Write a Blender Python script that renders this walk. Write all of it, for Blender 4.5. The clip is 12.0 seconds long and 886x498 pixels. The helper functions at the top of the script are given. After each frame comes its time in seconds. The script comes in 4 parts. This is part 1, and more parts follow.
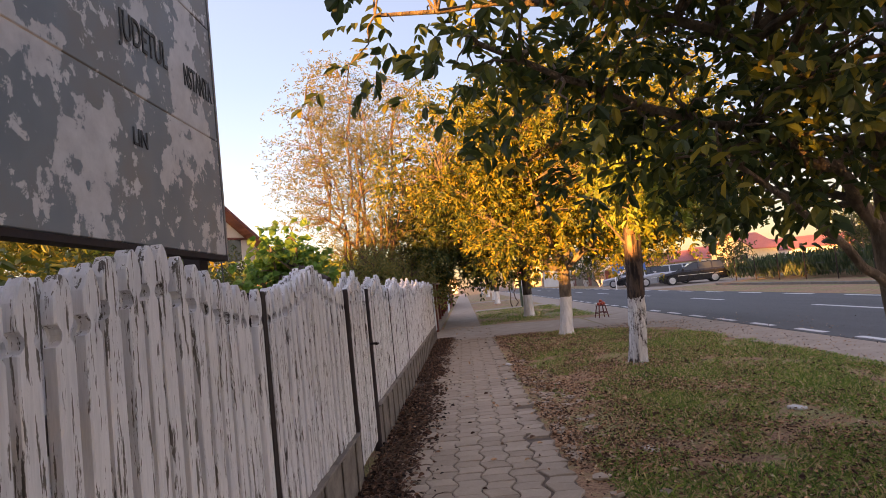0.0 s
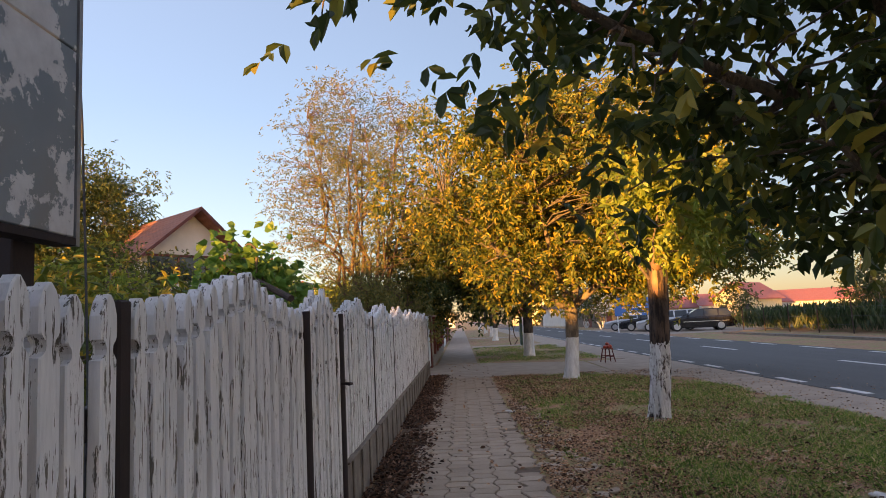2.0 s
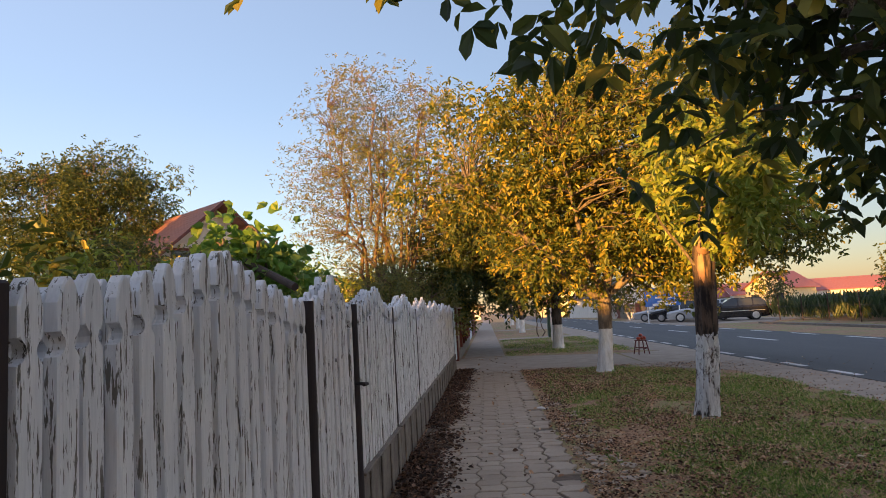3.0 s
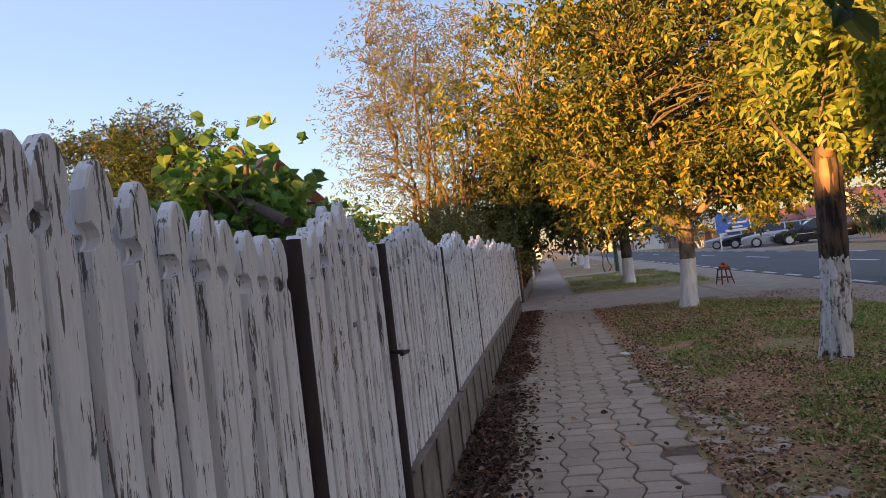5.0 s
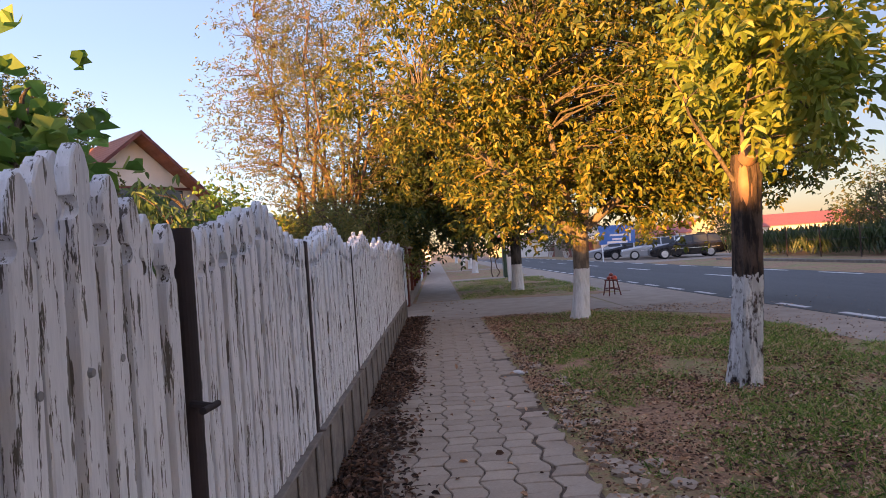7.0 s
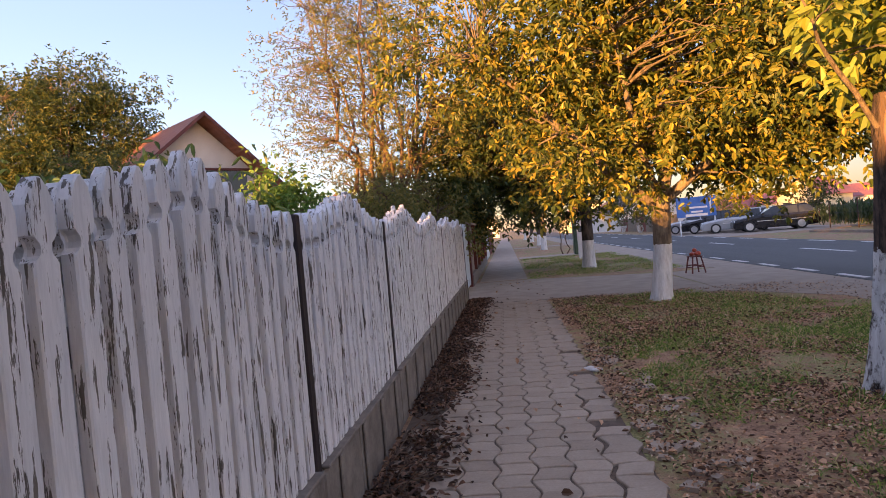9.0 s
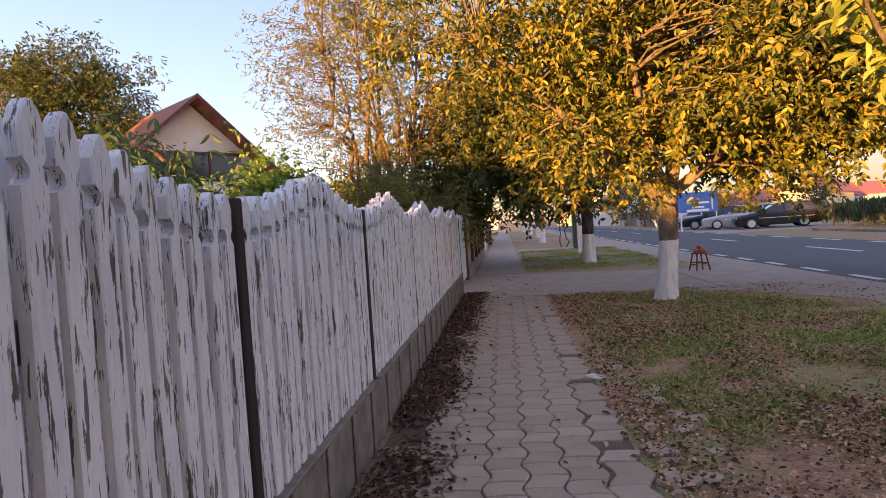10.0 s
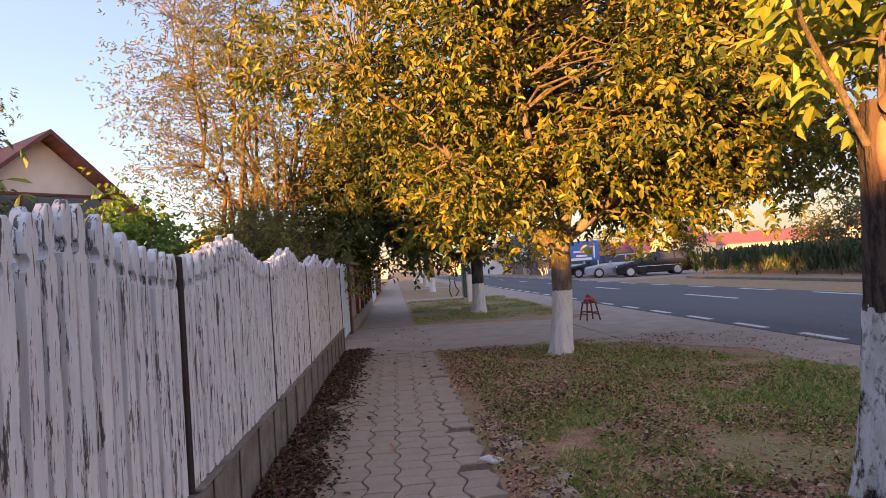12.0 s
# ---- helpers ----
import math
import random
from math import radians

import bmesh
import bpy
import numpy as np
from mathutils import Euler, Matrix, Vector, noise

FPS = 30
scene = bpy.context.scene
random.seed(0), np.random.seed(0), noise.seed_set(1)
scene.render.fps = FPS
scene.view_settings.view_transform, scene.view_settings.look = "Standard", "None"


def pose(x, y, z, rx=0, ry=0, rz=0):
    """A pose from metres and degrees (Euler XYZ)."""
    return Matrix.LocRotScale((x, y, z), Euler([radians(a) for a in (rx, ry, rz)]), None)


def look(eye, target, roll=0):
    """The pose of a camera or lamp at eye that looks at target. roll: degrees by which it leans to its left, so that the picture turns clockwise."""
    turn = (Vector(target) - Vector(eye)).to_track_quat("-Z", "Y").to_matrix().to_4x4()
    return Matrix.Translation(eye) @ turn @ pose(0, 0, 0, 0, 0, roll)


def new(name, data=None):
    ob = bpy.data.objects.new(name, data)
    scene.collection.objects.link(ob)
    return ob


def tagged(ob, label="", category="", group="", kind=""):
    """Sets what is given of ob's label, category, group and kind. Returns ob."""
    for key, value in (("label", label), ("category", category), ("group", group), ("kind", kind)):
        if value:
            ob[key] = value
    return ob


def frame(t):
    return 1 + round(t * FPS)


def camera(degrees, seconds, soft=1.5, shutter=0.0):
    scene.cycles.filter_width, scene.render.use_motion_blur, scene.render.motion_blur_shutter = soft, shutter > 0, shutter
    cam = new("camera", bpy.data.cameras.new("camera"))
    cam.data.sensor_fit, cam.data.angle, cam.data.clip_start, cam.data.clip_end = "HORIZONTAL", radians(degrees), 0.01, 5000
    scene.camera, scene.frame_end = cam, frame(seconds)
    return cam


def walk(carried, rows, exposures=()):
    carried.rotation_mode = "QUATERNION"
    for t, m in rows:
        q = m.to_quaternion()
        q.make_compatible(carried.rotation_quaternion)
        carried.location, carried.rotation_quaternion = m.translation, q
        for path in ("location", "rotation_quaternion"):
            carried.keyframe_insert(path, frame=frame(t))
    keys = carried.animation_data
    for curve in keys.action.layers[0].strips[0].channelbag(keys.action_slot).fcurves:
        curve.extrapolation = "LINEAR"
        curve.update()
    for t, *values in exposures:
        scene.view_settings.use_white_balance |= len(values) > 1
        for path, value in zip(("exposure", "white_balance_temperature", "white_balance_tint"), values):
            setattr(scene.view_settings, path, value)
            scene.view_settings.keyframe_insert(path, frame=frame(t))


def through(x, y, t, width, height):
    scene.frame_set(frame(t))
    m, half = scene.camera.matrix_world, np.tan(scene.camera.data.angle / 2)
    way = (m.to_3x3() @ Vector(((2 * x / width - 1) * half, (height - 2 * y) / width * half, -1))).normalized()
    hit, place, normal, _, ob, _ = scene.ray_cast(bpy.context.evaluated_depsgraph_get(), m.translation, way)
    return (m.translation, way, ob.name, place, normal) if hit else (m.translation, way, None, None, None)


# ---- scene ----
cam = camera(69.3, 12.0, soft=0.9)
PATH = [
    (0, (-0.159, 1.885, 1.422), (-0.21, 3.88, 1.545), -5.9),
    (0.5, (-0.144, 2.186, 1.392), (-0.003, 4.17, 1.598), -5.2),
    (1, (-0.141, 2.472, 1.415), (-0.18, 4.461, 1.624), -4.7),
    (1.5, (-0.099, 2.752, 1.421), (-0.276, 4.73, 1.653), -2.8),
    (2, (-0.178, 3.095, 1.394), (-0.222, 5.082, 1.621), -2.8),
    (2.5, (-0.186, 3.42, 1.392), (-0.572, 5.372, 1.59), -3.8),
    (3, (-0.209, 3.709, 1.384), (-0.331, 5.695, 1.592), -3.3),
    (5, (-0.307, 4.927, 1.364), (-0.623, 6.902, 1.411), -6.8),
    (5.5, (-0.307, 5.205, 1.369), (-0.358, 7.2, 1.505), -5.2),
    (6, (-0.364, 5.482, 1.35), (-0.478, 7.478, 1.306), -4.5),
    (6.5, (-0.315, 5.726, 1.359), (-0.583, 7.706, 1.26), -5.1),
    (7, (-0.338, 5.986, 1.366), (-0.314, 7.986, 1.381), -4.1),
    (7.5, (-0.338, 6.263, 1.344), (-0.436, 8.26, 1.309), -6.5),
    (9.5, (-0.183, 7.302, 1.348), (-0.39, 9.291, 1.304), -4.7),
    (10, (-0.191, 7.58, 1.351), (-0.384, 9.569, 1.282), -3.8),
    (10.5, (-0.119, 7.782, 1.365), (-0.546, 9.736, 1.314), -4.8),
    (11, (-0.137, 8.044, 1.371), (-0.261, 10.04, 1.397), -4.8),
    (11.5, (-0.122, 8.292, 1.357), (-0.162, 10.292, 1.373), -3.1),
    (12, (-0.087, 8.557, 1.354), (0.068, 10.55, 1.414), -4.0),
]
walk(cam, [(t, look(eye, target, roll)) for t, eye, target, roll in PATH], [(0, 3.35, 7500, 31), (1.5, 3.1, 7000, 24), (3, 2.9, 6600, 18), (5.5, 3.0, 6300, 24), (7, 3.15, 6300, 29), (12, 3.2, 6500, 31)])
SKY_STRENGTH, SUN_STRENGTH = 0.145, 2.3

# ---- light ----
SUN_EL, SUN_AZ = radians(2.8), radians(32)
to_sun = Vector((-math.sin(SUN_AZ) * math.cos(SUN_EL), -math.cos(SUN_AZ) * math.cos(SUN_EL), math.sin(SUN_EL)))
world = bpy.data.worlds.new("evening_sky")
scene.world = world
world.use_nodes = True
sky = world.node_tree.nodes.new("ShaderNodeTexSky")
sky.sky_type = "NISHITA"
sky.sun_disc = False
sky.sun_elevation = SUN_EL
sky.sun_rotation = radians(180 - 32)
sky.air_density, sky.dust_density, sky.ozone_density = 0.85, 0.5, 1.8
background = world.node_tree.nodes["Background"]
background.inputs["Strength"].default_value = SKY_STRENGTH
# high thin haze: pale pink towards the horizon, soft blue overhead
sky_nt = world.node_tree
sky_dir = sky_nt.nodes.new("ShaderNodeTexCoord")
sky_split = sky_nt.nodes.new("ShaderNodeSeparateXYZ")
sky_nt.links.new(sky_dir.outputs["Generated"], sky_split.inputs[0])
haze = sky_nt.nodes.new("ShaderNodeValToRGB")
haze.color_ramp.elements.new(0.12)
haze.color_ramp.elements.new(0.35)
for e, (p, c) in zip(haze.color_ramp.elements, ((0.0, (0.58, 0.46, 0.44)), (0.10, (0.52, 0.48, 0.51)), (0.32, (0.39, 0.45, 0.59)), (0.9, (0.45, 0.52, 0.66)))):
    e.position, e.color = p, (*c, 1)
sky_nt.links.new(sky_split.outputs["Z"], haze.inputs[0])
# dimmer on the side away from the low sun, as at dusk
sky_side = sky_nt.nodes.new("ShaderNodeVectorMath")
sky_side.operation = "DOT_PRODUCT"
sky_side.inputs[1].default_value = (-to_sun.x, -to_sun.y, 0)
sky_nt.links.new(sky_dir.outputs["Generated"], sky_side.inputs[0])
dim = sky_nt.nodes.new("ShaderNodeMath")
dim.operation = "MULTIPLY_ADD"
dim.inputs[1].default_value, dim.inputs[2].default_value = -0.46, 1.0
sky_nt.links.new(sky_side.outputs["Value"], dim.inputs[0])
sky_haze = sky_nt.nodes.new("ShaderNodeVectorMath")
sky_haze.operation = "SCALE"
sky_nt.links.new(haze.outputs[0], sky_haze.inputs[0])
sky_nt.links.new(dim.outputs[0], sky_haze.inputs["Scale"])
sky_mix = sky_nt.nodes.new("ShaderNodeMix")
sky_mix.data_type = "RGBA"
sky_mix.inputs[0].default_value = 0.72
sky_nt.links.new(sky.outputs[0], sky_mix.inputs[6])
sky_nt.links.new(sky_haze.outputs[0], sky_mix.inputs[7])
sky_nt.links.new(sky_mix.outputs[2], background.inputs["Color"])
sun = new("sun", bpy.data.lights.new("sun", "SUN"))
sun.data.energy, sun.data.angle, sun.data.color = SUN_STRENGTH, radians(0.6), (1.0, 0.50, 0.11)
sun.matrix_world = look(to_sun * 100, (0, 0, 0))

# ---- materials ----


class Paint:
    """A procedural material under construction."""

    def __init__(self, name, rough=0.8, metal=0.0, coords="Object"):
        self.mat = bpy.data.materials.new(name)
        self.mat.use_nodes = True
        self.nt = self.mat.node_tree
        self.bsdf = self.nt.nodes["Principled BSDF"]
        self.bsdf.inputs["Roughness"].default_value = rough
        self.bsdf.inputs["Metallic"].default_value = metal
        self.tc = self.node("ShaderNodeTexCoord").outputs[coords]

    def node(self, kind):
        return self.nt.nodes.new(kind)

    def link(self, a, b):
        self.nt.links.new(a, b)

    def stretched(self, scale, shift=None):
        m = self.node("ShaderNodeMapping")
        m.inputs["Scale"].default_value = scale
        self.link(self.tc, m.inputs["Vector"])
        if shift is not None:
            self.link(shift, m.inputs["Location"])
        return m.outputs[0]

    def random(self, times=37.0):
        info, mul = self.node("ShaderNodeObjectInfo"), self.node("ShaderNodeMath")
        mul.operation = "MULTIPLY"
        mul.inputs[1].default_value = times
        self.link(info.outputs["Random"], mul.inputs[0])
        return mul.outputs[0]

    def island(self):
        return self.node("ShaderNodeNewGeometry").outputs["Random Per Island"]

    def grain(self, scale, detail=4.0, vec=None, rough=0.55):
        n = self.node("ShaderNodeTexNoise")
        n.inputs["Scale"].default_value, n.inputs["Detail"].default_value, n.inputs["Roughness"].default_value = scale, detail, rough
        self.link(vec or self.tc, n.inputs["Vector"])
        return n.outputs["Fac"]

    def ramp(self, fac, *stops):
        r = self.node("ShaderNodeValToRGB")
        while len(r.color_ramp.elements) < len(stops):
            r.color_ramp.elements.new(0.5)
        for e, (p, c) in zip(r.color_ramp.elements, stops):
            e.position, e.color = p, (*c, 1) if len(c) == 3 else c
        self.link(fac, r.inputs[0])
        return r.outputs[0]

    def mask(self, fac, lo, hi):
        return self.ramp(fac, (lo, (0, 0, 0)), (hi, (1, 1, 1)))

    def mix(self, fac, a, b, how="MIX"):
        m = self.node("ShaderNodeMix")
        m.data_type, m.blend_type = "RGBA", how
        for v, s in ((fac, m.inputs[0]), (a, m.inputs[6]), (b, m.inputs[7])):
            if isinstance(v, (int, float)):
                s.default_value = v
            elif isinstance(v, tuple):
                s.default_value = (*v, 1)
            else:
                self.link(v, s)
        return m.outputs[2]

    def height(self):
        s = self.node("ShaderNodeSeparateXYZ")
        self.link(self.tc, s.inputs[0])
        return s.outputs[2]

    def math(self, op, a, b):
        m = self.node("ShaderNodeMath")
        m.operation = op
        for v, s in ((a, m.inputs[0]), (b, m.inputs[1])):
            if isinstance(v, (int, float)):
                s.default_value = v
            else:
                self.link(v, s)
        return m.outputs[0]

    def colour(self, c):
        if isinstance(c, tuple):
            self.bsdf.inputs["Base Color"].default_value = (*c, 1)
        else:
            self.link(c, self.bsdf.inputs["Base Color"])
        return self

    def bump(self, fac, depth, dist=0.01):
        b = self.node("ShaderNodeBump")
        b.inputs["Strength"].default_value, b.inputs["Distance"].default_value = depth, dist
        self.link(fac, b.inputs["Height"])
        self.link(b.outputs[0], self.bsdf.inputs["Normal"])
        return self


def speckled(name, a, b, scale=8.0, rough=0.8, metal=0.0, bump=0.3, fine=60.0):
    """Plain paint or stone with blotches and fine grain."""
    p = Paint(name, rough, metal)
    big = p.grain(scale, 5)
    small = p.grain(fine, 3)
    p.colour(p.mix(0.25, p.ramp(big, (0.3, a), (0.7, b)), p.ramp(small, (0.3, a), (0.75, b))))
    p.bump(small, bump, 0.004)
    return p.mat


def leaf_paint(name, *stops, through=0.35, rough=0.5):
    p = Paint(name, rough)
    c = p.ramp(p.island(), *stops)
    c = p.mix(0.25, c, p.ramp(p.grain(25, 2), (0.3, (0.5, 0.5, 0.5)), (0.7, (1.2, 1.2, 1.1))), "MULTIPLY")
    p.colour(c)
    t = p.node("ShaderNodeBsdfTranslucent")
    p.link(c, t.inputs[0])
    m = p.node("ShaderNodeMixShader")
    m.inputs[0].default_value = through
    p.link(p.bsdf.outputs[0], m.inputs[1])
    p.link(t.outputs[0], m.inputs[2])
    p.link(m.outputs[0], p.nt.nodes["Material Output"].inputs["Surface"])
    return p.mat


def picket_paint():
    """Old grey-white paint, cracked and flaking along the grain of dark wood."""
    p = Paint("peeling_white_paint", 0.7)
    r = p.random()
    streak = p.grain(32, 7, p.stretched((1, 1, 0.12), r), 0.7)
    crack = p.grain(55, 6, p.stretched((1, 1, 0.09), r), 0.7)
    blot = p.grain(5, 3, p.stretched((1, 1, 0.5), r))
    white = p.ramp(blot, (0.3, (0.62, 0.62, 0.64)), (0.7, (0.80, 0.785, 0.79)))
    white = p.mix(0.35, white, p.ramp(crack, (0.35, (0.42, 0.42, 0.43)), (0.6, (0.84, 0.83, 0.83))))
    bare = p.math("MAXIMUM", p.mask(streak, 0.60, 0.615), p.mask(crack, 0.575, 0.595))
    wood = p.ramp(crack, (0.3, (0.05, 0.042, 0.036)), (0.7, (0.17, 0.15, 0.13)))
    p.colour(p.mix(bare, white, wood))
    inv = p.math("SUBTRACT", 1.0, bare)
    p.bump(p.math("ADD", p.math("MULTIPLY", inv, 0.6), p.math("MULTIPLY", crack, 0.5)), 0.6, 0.004)
    return p.mat


def bark_paint(name, dark, light, wash=0.0, flaked=0.5, ring=0.08):
    """Bark with, up to a height, whitewash that has flaked off in places."""
    p = Paint(name, 0.9)
    ridges = p.grain(14, 6, p.stretched((1, 1, 0.25)), 0.7)
    c = p.mix(0.3, p.ramp(ridges, (0.44, dark), (0.56, light)), p.ramp(p.grain(3, 3), (0.3, dark), (0.7, light)))
    if wash:
        edge = p.math("ADD", p.height(), p.math("MULTIPLY", p.math("SUBTRACT", p.grain(9, 5), 0.5), ring * 4))
        below = p.math("LESS_THAN", edge, wash)
        whole = p.math("MULTIPLY", below, p.mask(p.grain(11, 6, p.stretched((1, 1, 0.45)), 0.7), flaked - 0.05, flaked + 0.04))
        c = p.mix(whole, c, p.ramp(ridges, (0.3, (0.50, 0.48, 0.45)), (0.6, (0.72, 0.71, 0.69))))
    p.colour(c)
    p.bump(ridges, 1.0, 0.05)
    return p.mat


def ground_paint():
    """Trodden reddish earth with dry straw and patches of short grass."""
    p = Paint("dry_grass_ground", 0.95)
    patch, mid, fine = p.grain(0.7, 4), p.grain(6, 7, rough=0.7), p.grain(38, 7, rough=0.7)
    earth = p.ramp(mid, (0.3, (0.20, 0.105, 0.06)), (0.7, (0.62, 0.37, 0.22)))
    earth = p.mix(p.mask(fine, 0.5, 0.62), earth, (0.12, 0.065, 0.04))
    green = p.ramp(fine, (0.35, (0.10, 0.11, 0.035)), (0.65, (0.44, 0.38, 0.16)))
    c = p.mix(p.mask(p.math("ADD", p.math("MULTIPLY", mid, 0.45), p.math("MULTIPLY", patch, 0.55)), 0.48, 0.56), earth, green)
    p.colour(p.mix(p.mask(fine, 0.62, 0.7), c, (0.55, 0.40, 0.26)))
    p.bump(fine, 0.8, 0.02)
    return p.mat


def asphalt_paint():
    p = Paint("asphalt", 0.8)
    fine, lanes = p.grain(180, 3), p.grain(1.2, 4, p.stretched((1, 0.06, 1)))
    p.colour(p.mix(0.35, p.ramp(lanes, (0.3, (0.055, 0.057, 0.062)), (0.7, (0.095, 0.097, 0.102))), p.ramp(fine, (0.3, (0.03, 0.03, 0.03)), (0.7, (0.14, 0.14, 0.14)))))
    p.bump(fine, 0.5, 0.004)
    return p.mat


def paver_paint():
    p = Paint("grey_concrete_pavers", 0.9)
    r = p.random()
    fine, blot = p.grain(48, 7, rough=0.7), p.grain(5, 6, p.stretched((1, 1, 1), r))
    tone = p.node("ShaderNodeObjectInfo").outputs["Random"]
    c = p.mix(0.4, p.ramp(blot, (0.3, (0.31, 0.235, 0.17)), (0.7, (0.50, 0.395, 0.295))), p.ramp(fine, (0.35, (0.15, 0.115, 0.09)), (0.65, (0.52, 0.42, 0.33))))
    p.colour(p.mix(0.5, c, p.ramp(tone, (0, (0.28, 0.215, 0.16)), (1, (0.46, 0.365, 0.28)))))
    p.bump(fine, 0.5, 0.004)
    return p.mat


def sheet_paint():
    """Blue-grey sign sheet whose paint has come off in ragged pale flakes."""
    p = Paint("flaking_sheet_paint", 0.45)
    big = p.grain(2.6, 9, rough=0.62)
    small = p.grain(11, 8, rough=0.7)
    coat = p.ramp(p.grain(2.2, 5), (0.3, (0.15, 0.19, 0.225)), (0.5, (0.20, 0.235, 0.265)), (0.7, (0.215, 0.205, 0.195)))
    off = p.math("MAXIMUM", p.mask(p.math("ADD", p.math("MULTIPLY", big, 0.75), p.math("MULTIPLY", small, 0.25)), 0.525, 0.535), p.mask(small, 0.565, 0.58))
    p.colour(p.mix(off, coat, p.ramp(small, (0.3, (0.46, 0.46, 0.48)), (0.7, (0.64, 0.64, 0.65)))))
    p.bump(p.math("SUBTRACT", 1.0, off), 0.5, 0.003)
    return p.mat


def rusty_paint(name, a, b):
    return speckled(name, a, b, 6, 0.75, 0.0, 0.3)


def glass_paint():
    p = Paint("car_glass", 0.05)
    p.colour((0.03, 0.035, 0.04))
    return p.mat


def tiles_paint(name, a, b):
    p = Paint(name, 0.8)
    p.colour(p.mix(0.5, p.ramp(p.grain(3, 5), (0.3, a), (0.7, b)), p.ramp(p.grain(30, 3), (0.3, a), (0.7, b))))
    w = p.node("ShaderNodeTexWave")
    w.inputs["Scale"].default_value = 1.6
    p.link(p.tc, w.inputs["Vector"])
    p.bump(w.outputs["Fac"], 0.5, 0.05)
    return p.mat


WHITE_WOOD = picket_paint()
STAINED_WOOD = speckled("stained_grey_rail_wood", (0.10, 0.095, 0.095), (0.26, 0.25, 0.25), 9)
POST = rusty_paint("dark_brown_post_paint", (0.012, 0.007, 0.008), (0.028, 0.016, 0.017))
CONCRETE = speckled("weathered_concrete", (0.11, 0.09, 0.075), (0.27, 0.235, 0.20), 7, bump=0.6)
GROUND = ground_paint()
ASPHALT = asphalt_paint()
PAVER = paver_paint()
SAND = speckled("joint_sand", (0.08, 0.055, 0.04), (0.17, 0.12, 0.085), 20)
DRIVE = speckled("dusty_gravel", (0.27, 0.21, 0.165), (0.42, 0.335, 0.265), 2.5, fine=120)
LINE = speckled("worn_road_marking", (0.55, 0.55, 0.54), (0.75, 0.75, 0.74), 8)
SHEET = sheet_paint()
STEEL = speckled("galvanised_edge", (0.20, 0.20, 0.21), (0.34, 0.34, 0.35), 6, 0.5, 0.5)
LETTER = speckled("worn_black_lettering", (0.012, 0.012, 0.012), (0.16, 0.165, 0.17), 16)
WALNUT_LEAF = leaf_paint("walnut_leaves", (0.0, (0.05, 0.08, 0.015)), (0.45, (0.12, 0.15, 0.02)), (0.75, (0.22, 0.20, 0.025)), (0.95, (0.46, 0.34, 0.04)))
NEAR_LEAF = leaf_paint("half_turned_walnut_leaves", (0.0, (0.03, 0.055, 0.016)), (0.55, (0.07, 0.10, 0.024)), (0.85, (0.16, 0.18, 0.035)), (1.0, (0.40, 0.33, 0.05)), through=0.45)
# dark green leaves, darkened further so shade is in the colour
DARK_LEAF = leaf_paint("dark_shade_tinted_leaves", (0.0, (0.035, 0.065, 0.02)), (0.6, (0.075, 0.11, 0.028)), (1.0, (0.20, 0.20, 0.045)), through=0.45)
YOUNG_LEAF = leaf_paint("young_bright_leaves", (0.0, (0.16, 0.22, 0.03)), (0.6, (0.24, 0.30, 0.04)), (1.0, (0.38, 0.36, 0.05)))
WILLOW_LEAF = leaf_paint("thin_autumn_leaves", (0.0, (0.09, 0.115, 0.03)), (0.5, (0.19, 0.19, 0.045)), (1.0, (0.30, 0.24, 0.065)), through=0.35)
SHRUB_LEAF = leaf_paint("shrub_leaves", (0.0, (0.04, 0.065, 0.02)), (0.6, (0.08, 0.11, 0.03)), (0.95, (0.16, 0.15, 0.04)))
VINE_LEAF = leaf_paint("vine_leaves", (0.0, (0.09, 0.19, 0.035)), (0.7, (0.20, 0.36, 0.07)), (1.0, (0.36, 0.44, 0.10)), through=0.5)
PEACH_LEAF = leaf_paint("peach_leaves", (0.0, (0.06, 0.12, 0.035)), (0.7, (0.12, 0.20, 0.06)), (1.0, (0.20, 0.25, 0.09)))
CORN_LEAF = leaf_paint("corn_leaves", (0.0, (0.035, 0.065, 0.025)), (0.7, (0.08, 0.12, 0.045)), (1.0, (0.18, 0.18, 0.09)))
DRY_LEAF = leaf_paint("dry_fallen_leaves", (0.0, (0.05, 0.025, 0.015)), (0.4, (0.16, 0.08, 0.045)), (0.6, (0.50, 0.28, 0.16)), (0.9, (0.68, 0.42, 0.25)), (1.0, (0.62, 0.50, 0.36)), through=0.1, rough=0.8)
DAMP_LEAF = leaf_paint("damp_drifted_leaves", (0.0, (0.025, 0.014, 0.010)), (0.5, (0.085, 0.042, 0.026)), (0.85, (0.22, 0.11, 0.065)), (1.0, (0.34, 0.21, 0.14)), through=0.08, rough=0.8)
GRASS = leaf_paint("grass_blades", (0.0, (0.07, 0.15, 0.03)), (0.4, (0.20, 0.33, 0.06)), (0.72, (0.40, 0.48, 0.11)), (0.8, (0.62, 0.50, 0.24)), (1.0, (0.70, 0.54, 0.32)), through=0.3)
BARK_DARK = bark_paint("cracked_dark_bark", (0.008, 0.006, 0.006), (0.12, 0.078, 0.055), 0.98, 0.455, 0.12)
BARK = bark_paint("walnut_bark", (0.09, 0.07, 0.05), (0.23, 0.18, 0.13), 0.92, 0.30, 0.02)
BARK_GREY = bark_paint("grey_branch_bark", (0.10, 0.075, 0.055), (0.24, 0.18, 0.13), 0.75, 0.33, 0.05)
